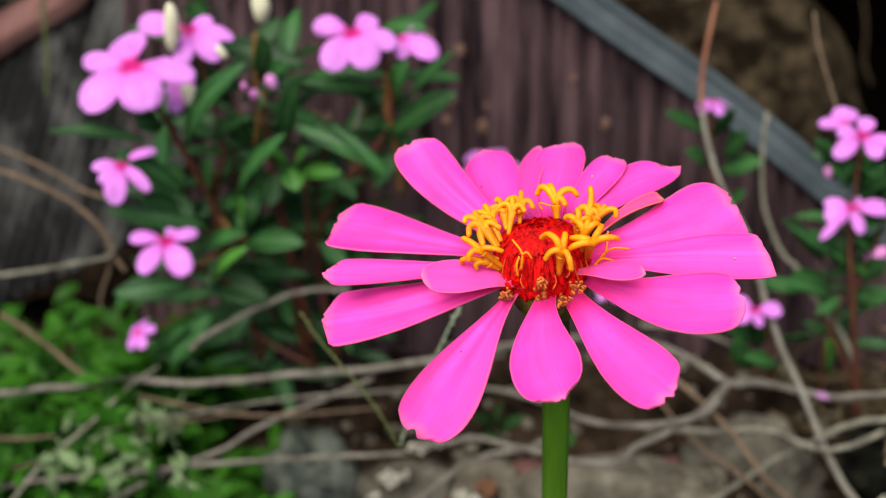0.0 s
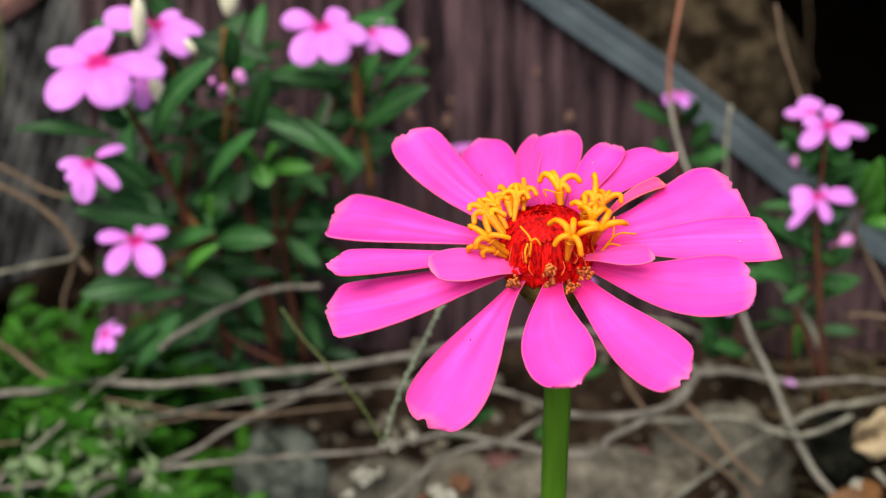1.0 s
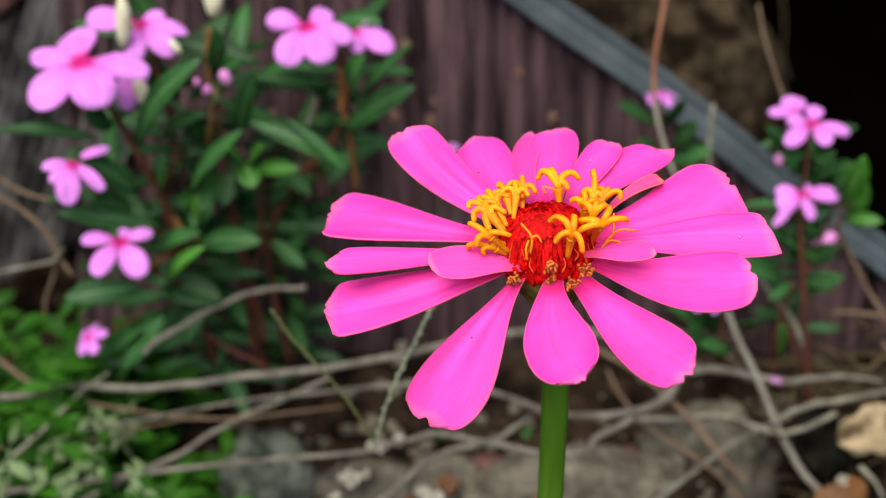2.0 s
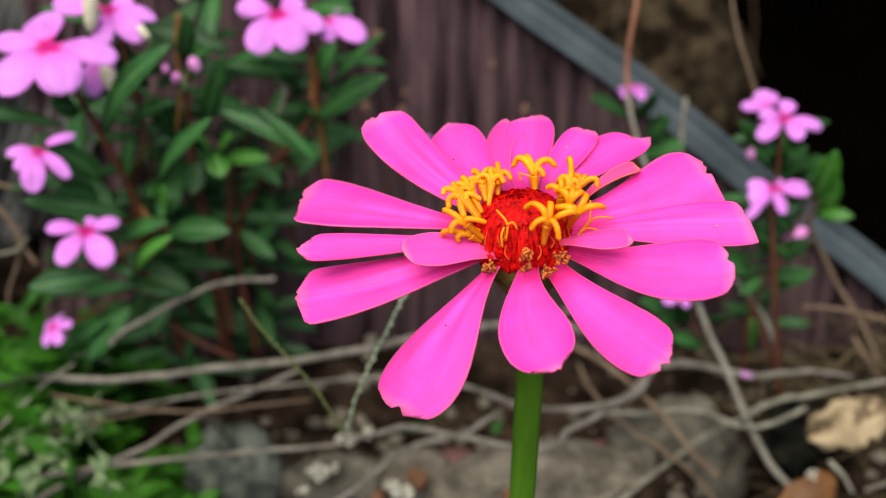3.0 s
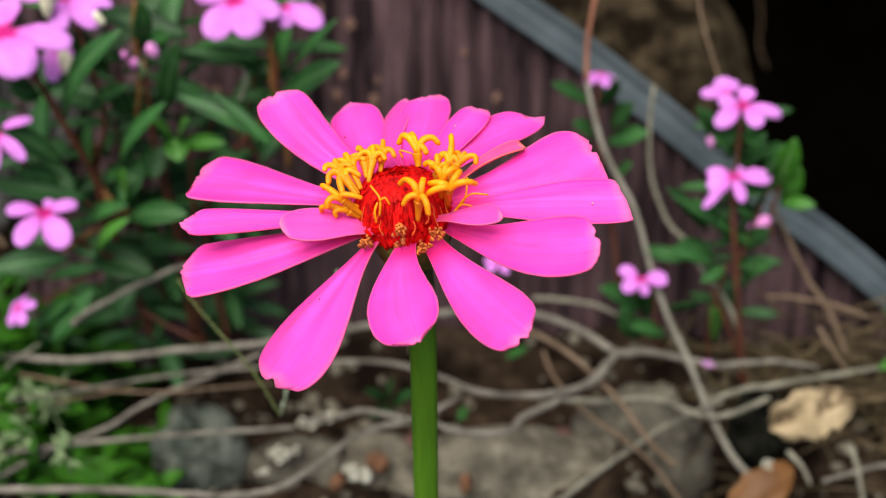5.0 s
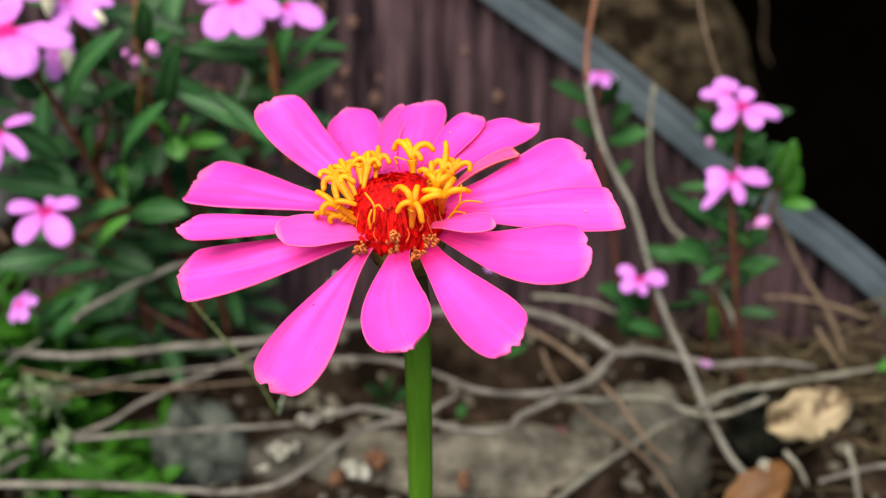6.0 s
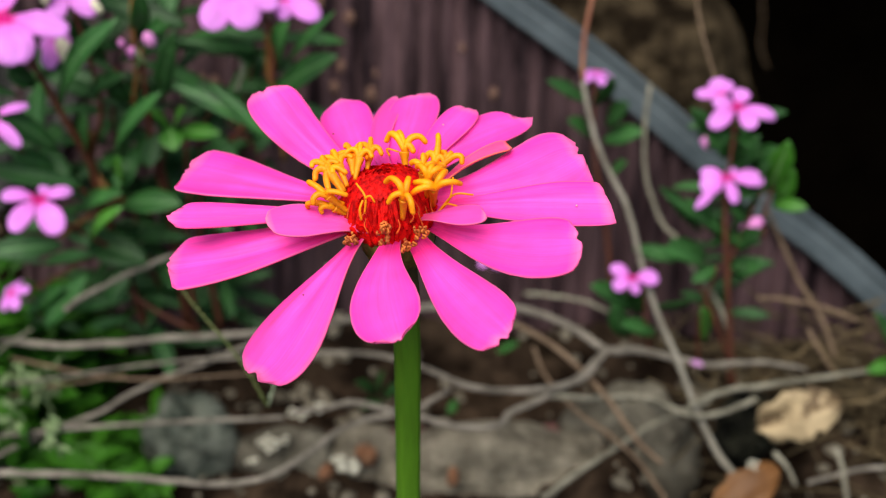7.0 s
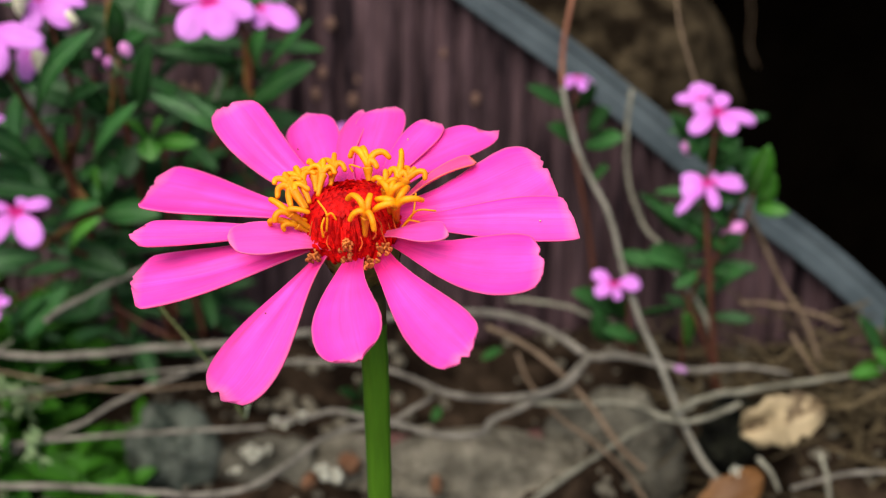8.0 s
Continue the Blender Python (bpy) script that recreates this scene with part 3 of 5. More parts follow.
def knotted(pts, r0, r1, material, label):
    """A thin seed stem with small knots along it, to one side and the other."""
    bm = bmesh.new()
    c = spline([V(p) for p in pts], 7)
    tube(bm, c, r0 * 0.001, r1 * 0.001, 6, 0.4, 1, 3)
    rng = random.Random(len(c))
    for q in c[1:-1:2]:
        w = Vector((rng.uniform(-1, 1), rng.uniform(-0.5, 0.5), 0)) * r0 * 0.0011
        lump(bm, q + w, (r0 * 0.0015, r0 * 0.0014, r0 * 0.0022), rng.random() * 9, 0.3, 1.5, 2)
    return tagged(part("grass_stem", bm, material, origin=c[0]), label, "grass stem")


def grass(pts, r0, r1):
    return knotted(pts, r0 * 1.2, r1 * 1.2, M_GRASS, "thin yellow-green grass stem behind the zinnia")


def grass2(pts, r0, r1):
    return knotted(pts, r0, r1, M_GRASS2, "thin grey-green seed stem with small knots")


vine([(-158.1, 257.5, 36.0), (-149.1, 259.6, 36.0), (-137.1, 262.6, 36.0), (-126.3, 264.5, 36.0), (-119.4, 268.0, 36.0), (-100.1, 267.0, 35.3), (-83.5, 269.7, 34.7), (-67.1, 274.0, 34.0), (-48.6, 277.6, 33.3), (-26.2, 284.6, 32.7), (-1.5, 294.2, 32.0), (23.5, 298.0, 31.3), (40.2, 293.2, 30.7), (53.5, 280.6, 30.0)], 0.89, 1.13)
vine([(-112.7, 258.3, 28.0), (-95.3, 262.7, 28.1), (-79.2, 267.7, 28.2), (-64.0, 271.1, 28.2), (-45.2, 273.7, 28.3), (-29.4, 276.0, 28.4), (-13.2, 276.2, 28.5), (-1.7, 272.8, 28.5), (6.5, 268.2, 28.6), (14.5, 263.1, 28.7), (25.4, 261.0, 28.8), (37.8, 262.7, 28.8), (48.1, 268.4, 28.9), (54.3, 280.3, 29.0)], 0.32, 1.13)
vine([(53.5, 280.3, 29.0), (64.2, 282.0, 28.4), (75.2, 278.9, 27.8), (84.7, 277.6, 27.2), (99.5, 280.2, 26.6), (112.0, 278.3, 26.0)], 1.29, 0.64)
vine([(52.7, 278.2, 28.0), (45.0, 268.0, 27.2), (34.7, 260.3, 26.4), (27.3, 255.6, 25.6), (24.3, 251.1, 24.8), (14.9, 250.8, 24.0), (4.8, 255.1, 23.2), (-7.1, 259.4, 22.4), (-16.9, 262.9, 21.6), (-23.9, 261.2, 20.8), (-33.9, 259.4, 20.0)], 1.05, 0.72)
vine([(-116.1, 238.3, 14.0), (-103.5, 237.5, 14.8), (-81.9, 236.9, 15.6), (-64.7, 235.0, 16.4), (-49.3, 233.2, 17.2), (-37.8, 235.2, 18.0), (-28.3, 242.2, 18.8), (-20.4, 251.6, 19.6), (-11.7, 257.3, 20.4), (0.5, 260.6, 21.2), (10.3, 269.7, 22.0)], 0.97, 0.72)
stick([(25.2, 284.5, 36.0), (36.6, 281.6, 31.6), (47.6, 273.1, 27.2), (56.6, 261.5, 22.8), (62.4, 253.5, 18.4), (68.9, 250.2, 14.0)], 0.81, 0.72)
stick([(34.6, 290.7, 22.0), (37.8, 281.5, 18.8), (45.7, 270.4, 15.6), (57.3, 261.2, 12.4), (64.7, 253.5, 9.2), (70.1, 243.9, 6.0)], 0.56, 0.56)
greytwig([(38.5, 273.0, 18.0), (51.3, 272.0, 18.3), (64.1, 273.0, 18.7), (72.4, 268.5, 19.0), (79.0, 264.4, 19.3), (87.8, 266.2, 19.7), (97.3, 271.8, 20.0)], 0.81, 0.81)
greytwig([(77.3, 265.5, 22.0), (88.2, 271.3, 22.8), (100.4, 273.7, 23.6), (111.7, 275.7, 24.4), (128.3, 279.3, 25.2), (141.7, 282.4, 26.0)], 0.97, 0.64)
greytwig([(36.6, 243.8, 6.0), (49.3, 254.7, 8.0), (64.2, 266.5, 10.0), (74.3, 272.8, 12.0), (86.1, 277.4, 14.0)], 0.89, 0.72)
stalk([(48.5, 325.0, 125.3), (46.8, 318.6, 121.2), (44.7, 312.3, 109.1), (45.6, 305.9, 96.9), (50.4, 299.5, 82.9), (58.6, 293.2, 68.7), (63.2, 286.8, 54.3), (67.6, 280.5, 43.5), (74.3, 274.1, 30.7), (79.4, 267.7, 19.8), (86.0, 261.4, 8.9), (90.9, 255.0, 5.4)], 0.60, 1.00)
stalk2([(67.1, 333.0, 88.4), (65.9, 326.1, 74.6), (67.2, 319.3, 63.1), (71.6, 312.4, 53.6), (75.7, 305.6, 51.7), (80.8, 298.7, 44.9), (87.0, 291.9, 38.8), (90.2, 285.0, 32.8)], 0.64, 0.72)
stick([(77.2, 335.0, 118.7), (78.0, 325.0, 110.9), (82.4, 315.0, 98.3), (83.3, 305.0, 94.5)], 0.36, 0.44)
stick([(100.9, 312.0, 60.7), (105.3, 305.2, 52.9), (110.6, 298.5, 43.7), (117.6, 291.7, 34.2), (121.6, 285.0, 25.5)], 0.64, 0.72)
greytwig([(32.3, 315.0, 24.5), (42.5, 310.0, 27.1), (50.9, 305.0, 28.7), (59.1, 300.0, 27.6)], 0.72, 0.56)
stick([(-164.8, 315.0, 86.7), (-151.7, 311.2, 83.8), (-140.8, 307.5, 80.2), (-131.6, 303.7, 76.7), (-122.0, 300.0, 76.2)], 0.56, 0.48)
stick([(-158.6, 300.0, 86.3), (-147.9, 297.5, 84.8), (-137.6, 295.0, 81.5), (-127.9, 292.5, 76.2), (-122.4, 290.0, 70.2), (-119.4, 287.5, 64.2), (-116.3, 285.0, 61.1)], 0.72, 0.64)
greytwig([(-164.9, 295.0, 51.9), (-147.4, 292.5, 55.8), (-135.3, 290.0, 59.9), (-121.9, 287.5, 64.2), (-117.6, 285.0, 69.6)], 0.64, 0.48)
stick([(-151.9, 275.9, 52.0), (-146.1, 275.5, 47.5), (-138.7, 273.1, 43.0), (-130.7, 269.2, 38.5), (-123.1, 266.1, 34.0)], 0.81, 0.72)
stick([(-122.8, 292.0, 67.1), (-123.3, 291.3, 58.9), (-127.4, 290.7, 49.3), (-129.0, 290.0, 41.7)], 0.56, 0.48)
vine([(-94.7, 266.2, 48.0), (-90.7, 270.1, 49.7), (-85.0, 274.1, 51.3), (-77.9, 279.2, 53.0), (-71.0, 282.3, 54.7), (-63.8, 283.7, 56.3), (-51.4, 282.1, 58.0)], 0.89, 0.72)
vine([(-119.1, 242.5, 10.0), (-110.7, 248.4, 12.9), (-98.8, 254.1, 15.7), (-86.7, 259.5, 18.6), (-79.1, 263.8, 21.4), (-68.5, 269.5, 24.3), (-57.4, 273.3, 27.1), (-46.4, 278.4, 30.0)], 0.81, 0.72)
vine([(-151.6, 241.9, 16.0), (-138.2, 245.5, 16.6), (-122.7, 247.8, 17.1), (-107.0, 249.7, 17.7), (-89.9, 252.6, 18.3), (-72.6, 254.5, 18.9), (-53.7, 256.0, 19.4), (-34.8, 257.5, 20.0)], 0.72, 0.64)
stick([(-153.5, 252.3, 26.0), (-142.1, 252.5, 26.0), (-132.8, 253.9, 26.0)], 0.56, 0.40)
stick([(-152.6, 245.7, 18.0), (-144.3, 249.3, 18.0), (-135.9, 253.4, 18.0)], 0.48, 0.40)
greytwig([(-143.0, 239.5, 14.0), (-138.3, 246.8, 18.3), (-131.0, 254.0, 22.7), (-125.3, 256.4, 27.0), (-118.4, 262.8, 31.3), (-112.3, 267.0, 35.7), (-105.4, 268.1, 40.0)], 0.64, 0.40)
stick([(-113.5, 267.7, 30.0), (-100.1, 266.0, 28.4), (-86.8, 264.5, 26.8), (-71.0, 266.0, 25.2), (-55.6, 270.5, 23.6), (-43.1, 274.5, 22.0)], 0.48, 0.32)
stick([(-112.9, 261.0, 22.0), (-100.3, 264.1, 23.3), (-87.5, 266.3, 24.7), (-80.8, 266.7, 26.0)], 0.40, 0.32)
grass([(-51.9, 225.0, 89.9), (-47.9, 222.4, 84.5), (-43.4, 219.8, 80.1), (-39.1, 217.2, 76.4), (-34.1, 214.6, 70.1), (-29.3, 212.0, 61.6)], 0.20, 0.24)
grass2([(-15.0, 220.0, 95.4), (-17.0, 218.4, 92.1), (-20.5, 216.8, 84.9), (-23.7, 215.2, 78.4), (-26.4, 213.6, 71.7), (-29.3, 212.0, 61.6)], 0.32, 0.24)
stalk3([(-149.8, 345.0, 125.2), (-149.9, 341.7, 114.0), (-150.1, 338.3, 102.5), (-151.7, 335.0, 92.6)], 0.60, 0.48)
stick([(-47.6, 318.0, 100.5), (-48.8, 318.0, 95.2), (-50.9, 318.0, 89.8)], 0.48, 0.40)
stick([(96.9, 287.6, 44.0), (106.8, 288.4, 42.7), (117.7, 286.5, 41.3), (125.1, 283.1, 40.0)], 0.64, 0.40)
stick([(111.7, 284.1, 36.0), (114.5, 276.3, 33.0), (117.3, 272.6, 30.0)], 0.56, 0.40)
greytwig([(116.0, 254.6, 18.0), (117.0, 249.0, 15.0), (116.5, 239.3, 12.0)], 0.72, 0.64)
greytwig([(99.4, 254.0, 16.0), (102.7, 249.6, 14.0), (104.1, 245.2, 12.0)], 0.72, 0.56)
vine([(106.9, 244.3, 14.0), (118.1, 248.3, 14.7), (128.9, 250.1, 15.3), (137.5, 249.0, 16.0)], 0.72, 0.64)


# ---- periwinkles ----
def leaf_profile(u):
    return max(0.04, (math.sin(math.pi * min(1, u * 0.97 + 0.03)) ** 0.75) * (0.78 + 0.28 * u))


def leaf(plant, base, tip, width, material=None, label="", facing=None):
    bm = bmesh.new()
    seed_count[0] += 1
    rng = random.Random(seed_count[0])
    a, b = V(base), V(tip)
    nrm = Vector((rng.uniform(-0.35, 0.35), -0.55, 0.80))
    blade(bm, a, b, width * 0.001, Vector(facing) if facing else nrm, leaf_profile, arch=rng.uniform(0.02, 0.10), fold=0.30, cup=-0.15, nl=10, nw=6, thick=0.0003, twist=rng.uniform(-18, 18), wave=0.02, seed=seed_count[0])
    return part("leaf", bm, material or M_LEAF, plant, label)


def petal_profile(u):
    return max(0.10, 0.16 + 0.84 * math.sin(math.pi * 0.5 * min(1, u / 0.62)) ** 1.6) * (1 if u < 0.66 else math.sqrt(max(0.02, 1 - ((u - 0.66) / 0.355) ** 2)))


def flower(plant, centre, radius, toward, side, spin, petals=5, droop=0.10):
    """A five-petalled flower. toward and side: how far it leans to the front and to the side, in degrees."""
    c = V(centre)
    nrm = (Matrix.Rotation(radians(side), 3, "Y") @ Matrix.Rotation(radians(toward), 3, "X") @ Vector((0, 0, 1))).normalized()
    e1_ = (Vector((1, 0, 0)) - nrm * nrm.x).normalized()
    e2_ = nrm.cross(e1_)
    r = radius * 0.001
    seed_count[0] += 1
    rng = random.Random(seed_count[0])
    bm = bmesh.new()
    tube(bm, [c - nrm * r * 1.1, c - nrm * r * 0.5, c - nrm * r * 0.10], r * 0.05, r * 0.07, 8, 0.0, 4, 1)
    fl = part("flower", bm, M_BUD, plant)
    for k in range(petals):
        a = radians(spin) + 2 * math.pi * k / petals + rng.uniform(-0.07, 0.07)
        d = e1_ * math.cos(a) + e2_ * math.sin(a)
        bm = bmesh.new()
        ln = r * rng.uniform(0.93, 1.05)
        blade(bm, c + d * r * 0.01, c + d * ln - nrm * ln * droop, r * rng.uniform(0.58, 0.70), nrm, petal_profile, arch=0.08, fold=0.05, cup=-0.12, nl=10, nw=6, thick=0.0003, twist=rng.uniform(4, 12), wave=0.05, seed=seed_count[0] + k, droop=0.05)
        part("petal", bm, M_PPETAL, fl)
    return fl


def open_flower(plant, centre, *petals):
    """A flower seen half from the side: each petal is given by its tip and its width."""
    c = V(centre)
    nrm = Vector((0, -0.62, 0.78))
    bm = bmesh.new()
    seed_count[0] += 1
    rng = random.Random(seed_count[0])
    tube(bm, [c - nrm * 0.010, c - nrm * 0.005, c - nrm * 0.0008], 0.0005, 0.0007, 8, 0.0, 4, 1)
    fl = part("flower", bm, M_BUD, plant)
    for tip, width in petals:
        bm = bmesh.new()
        blade(bm, c, V(tip), width * 0.001, nrm, petal_profile, arch=rng.uniform(0.05, 0.13), fold=0.08, cup=-0.16, nl=12, nw=8, thick=0.0003, twist=rng.uniform(-6, 10), wave=0.07, seed=seed_count[0] + len(fl.children), droop=0.06)
        part("petal", bm, M_PPETAL, fl)
    return fl


def bud(plant, centre, length, width, lean=(0.2, -0.2, 1), material=None, label="small closed pink bud"):
    bm = bmesh.new()
    d = Vector(lean).normalized()
    c = V(centre)
    m = Matrix.Translation(c) @ d.to_track_quat("Z", "Y").to_matrix().to_4x4()
    lump(bm, (0, 0, 0), (width * 0.0005, width * 0.0005, length * 0.0005), length, 0.12, 1.5, 3)
    bmesh.ops.transform(bm, matrix=m, verts=bm.verts)
    return part("bud", bm, material or M_BUD, plant, label)


def plant_stem(plant, pts, r0, r1, material=None):
    bm = bmesh.new()
    seed_count[0] += 1
    tube(bm, [V(p) for p in pts], r0 * 0.001, r1 * 0.001, 8, 0.2, 6, seed_count[0])
    return part("stem", bm, material or M_REDSTEM, plant)


def foliage(plant, pts, pairs, length, seed, spread=1.0, start=0.2, material=None):
    """Opposite pairs of leaves along a stem, each pair turned against the last."""
    rng = random.Random(seed)
    c = spline([V(p) for p in pts], 8)
    for k in range(pairs):
        q = c[int((start + (0.97 - start) * k / max(1, pairs - 1)) * (len(c) - 1))]
        a0 = k * 1.57 + rng.uniform(-0.5, 0.5)
        for s in (0, math.pi):
            a = a0 + s
            ln = length * rng.uniform(0.7, 1.25)
            tip = q * 1000 + Vector((math.cos(a) * spread, math.sin(a) * 0.6 * spread, rng.uniform(-0.35, 0.5))).normalized() * ln
            leaf(plant, tuple(q * 1000), tuple(tip), ln * rng.uniform(0.20, 0.30), material)


plant = empty("periwinkle", V((-75, 292, 0)), "bushy pink-flowered periwinkle with dark green leaves and reddish stems", "periwinkle", "periwinkles")
plant_stem(plant, [(-81.4, 292.0, 24.5), (-85.6, 289.2, 55.0), (-88.5, 286.5, 82.8), (-94.2, 283.8, 103.2), (-100.0, 281.0, 122.2)], 1.23, 0.77)
plant_stem(plant, [(-70.7, 298.0, 20.3), (-71.0, 296.0, 56.7), (-72.8, 294.0, 85.9), (-71.8, 292.0, 114.1)], 1.23, 0.61)
plant_stem(plant, [(-61.2, 302.0, 15.3), (-64.5, 302.2, 56.8), (-56.1, 302.4, 77.7), (-42.0, 302.6, 95.7), (-39.3, 302.8, 114.2), (-44.2, 303.0, 122.2)], 1.07, 0.77)
plant_stem(plant, [(-82.4, 288.0, 52.0), (-91.1, 278.0, 66.0), (-95.8, 268.0, 79.5)], 0.77, 0.61)
plant_stem(plant, [(-86.4, 287.0, 69.7), (-98.0, 279.0, 85.2), (-106.1, 271.0, 99.8)], 0.61, 0.46)
plant_stem(plant, [(-85.8, 290.0, 54.5), (-89.2, 289.3, 77.5), (-83.7, 288.7, 99.0), (-86.4, 288.0, 126.9)], 0.77, 0.54)
plant_stem(plant, [(-91.4, 285.0, 53.8), (-103.3, 277.5, 49.0), (-109.1, 270.0, 50.3)], 0.61, 0.46)
plant_stem(plant, [(-68.1, 300.0, 14.4), (-70.9, 298.3, 37.0), (-65.4, 296.7, 64.1), (-63.8, 295.0, 85.4)], 1.07, 0.61)
plant_stem(plant, [(-39.4, 305.0, 90.9), (-52.7, 306.0, 86.8), (-49.9, 307.0, 82.6), (-42.7, 308.0, 67.2), (-31.5, 309.0, 59.0), (-14.4, 310.0, 81.3)], 0.46, 0.38)
plant_stem(plant, [(-59.5, 312.0, 10.0), (-61.8, 310.7, 45.4), (-64.0, 309.3, 75.7), (-55.0, 308.0, 97.3)], 0.77, 0.46)
plant_stem(plant, [(-79.1, 306.0, 22.9), (-84.9, 304.7, 60.9), (-85.9, 303.3, 84.3), (-82.2, 302.0, 104.5)], 0.77, 0.46)
plant_stem(plant, [(-44.2, 318.0, 32.5), (-51.1, 316.0, 58.5), (-50.4, 314.0, 88.1), (-45.7, 312.0, 105.0)], 0.69, 0.46)
foliage(plant, [(-84, 312, 70), (-86, 311, 92), (-88, 310, 116), (-90, 310, 128)], 6, 23.0, 70, 1.0, 0.00, None)
foliage(plant, [(-72, 314, 70), (-70, 313, 94), (-66, 312, 118)], 6, 22.0, 71, 1.0, 0.00, None)
foliage(plant, [(-60, 316, 60), (-56, 315, 84), (-52, 314, 106)], 5, 20.0, 72, 1.0, 0.00, None)
foliage(plant, [(-96, 306, 50), (-100, 304, 76), (-104, 303, 104)], 6, 21.0, 73, 1.0, 0.00, None)
foliage(plant, [(-74, 310, 20), (-78, 308, 44), (-80, 307, 68)], 6, 22.0, 74, 1.0, 0.00, None)
foliage(plant, [(-62, 314, 24), (-60, 313, 46), (-58, 312, 66)], 5, 20.0, 75, 1.0, 0.00, None)
foliage(plant, [(-46, 316, 88), (-42, 315, 104), (-38, 314, 120)], 4, 18.0, 76, 1.0, 0.00, None)
foliage(plant, [(-76, 306, 30), (-82, 304, 60), (-86, 302, 88), (-92, 300, 112)], 6, 21.0, 60, 1.0, 0.00, None)
foliage(plant, [(-64, 308, 28), (-66, 306, 60), (-70, 305, 90), (-70, 304, 114)], 6, 20.0, 61, 1.0, 0.00, None)
foliage(plant, [(-90, 300, 34), (-98, 297, 60), (-102, 294, 88)], 5, 19.0, 62, 1.0, 0.00, None)
foliage(plant, [(-54, 312, 40), (-50, 311, 70), (-44, 310, 100)], 4, 18.0, 63, 1.0, 0.10, None)
foliage(plant, [(-80, 300, 14), (-84, 298, 34), (-88, 296, 56)], 5, 21.0, 64, 1.0, 0.00, None)
foliage(plant, [(-100, 290, 24), (-106, 288, 44), (-110, 286, 64)], 4, 18.0, 65, 1.0, 0.00, None)
foliage(plant, [(-59.5, 312.0, 10.0), (-61.8, 310.7, 45.4), (-64.0, 309.3, 75.7), (-55.0, 308.0, 97.3)], 5, 20.0, 31, 1.0, 0.05, None)
foliage(plant, [(-79.1, 306.0, 22.9), (-84.9, 304.7, 60.9), (-85.9, 303.3, 84.3), (-82.2, 302.0, 104.5)], 5, 20.0, 32, 1.0, 0.05, None)
foliage(plant, [(-44.2, 318.0, 32.5), (-51.1, 316.0, 58.5), (-50.4, 314.0, 88.1), (-45.7, 312.0, 105.0)], 4, 17.0, 33, 1.0, 0.30, None)
leaf(plant, (-100.7, 278.0, 106.5), (-123.1, 271.0, 112.3), 4.4)
leaf(plant, (-92.4, 283.0, 101.6), (-71.8, 276.0, 128.4), 8.3)
leaf(plant, (-92.1, 276.0, 91.9), (-105.2, 269.0, 108.2), 6.8)
leaf(plant, (-89.8, 288.0, 84.7), (-85.1, 281.0, 100.1), 6.5)
leaf(plant, (-80.7, 285.0, 86.4), (-63.5, 278.0, 108.4), 5.8)
leaf(plant, (-68.1, 291.0, 99.1), (-60.2, 284.0, 122.8), 5.7)
leaf(plant, (-65.4, 288.0, 106.8), (-37.9, 281.0, 96.5), 5.6, facing=(0.75, -0.45, 0.25))
leaf(plant, (-53.2, 286.0, 107.2), (-38.0, 279.0, 95.5), 4.4, facing=(0.6, -0.6, 0.3))
leaf(plant, (-66.3, 291.0, 91.1), (-69.3, 284.0, 99.9), 4.6, M_LEAF_LIGHT)
leaf(plant, (-65.6, 291.0, 91.1), (-60.2, 284.0, 101.0), 4.9, M_LEAF_LIGHT)
leaf(plant, (-65.4, 290.0, 91.1), (-50.8, 283.0, 94.4), 5.2, M_LEAF_LIGHT)
leaf(plant, (-65.6, 288.0, 93.1), (-63.3, 281.0, 90.0), 7.0, M_LEAF_LIGHT)
leaf(plant, (-42.5, 302.0, 109.7), (-62.1, 295.0, 114.9), 4.9)
leaf(plant, (-37.1, 303.0, 104.5), (-21.2, 296.0, 123.7), 3.1)
leaf(plant, (-40.2, 300.0, 97.5), (-20.4, 293.0, 112.7), 9.6)
leaf(plant, (-38.4, 304.0, 104.6), (-33.7, 297.0, 120.3), 7.7)
leaf(plant, (-42.2, 314.0, 122.7), (-29.3, 307.0, 125.0), 6.8)
leaf(plant, (-73.7, 297.0, 114.5), (-70.0, 290.0, 130.8), 6.0)
leaf(plant, (-87.5, 276.0, 81.5), (-111.4, 269.0, 90.0), 6.6)
leaf(plant, (-94.2, 273.0, 64.7), (-112.8, 266.0, 66.3), 7.4)
leaf(plant, (-87.8, 276.0, 64.2), (-75.3, 269.0, 79.5), 4.6, M_LEAF_LIGHT)
leaf(plant, (-80.5, 287.0, 73.5), (-77.9, 280.0, 88.5), 5.9, M_LEAF_LIGHT)
leaf(plant, (-79.8, 283.0, 72.1), (-61.5, 276.0, 76.6), 8.4)
leaf(plant, (-93.2, 287.0, 57.7), (-74.4, 280.0, 54.9), 11.5)
leaf(plant, (-90.3, 276.0, 52.9), (-102.3, 269.0, 39.8), 8.5)
leaf(plant, (-94.9, 280.0, 84.5), (-103.4, 273.0, 91.1), 6.9)
leaf(plant, (-93.4, 284.0, 68.7), (-77.4, 277.0, 78.8), 6.3)
leaf(plant, (-44.8, 306.0, 103.7), (-51.0, 299.0, 114.3), 4.7)
leaf(plant, (-83.5, 298.0, 107.5), (-87.4, 291.0, 123.5), 9.1)
leaf(plant, (-98.4, 286.0, 106.7), (-103.1, 279.0, 111.7), 7.4)
leaf(plant, (-99.9, 284.0, 88.3), (-91.6, 277.0, 81.0), 7.0)
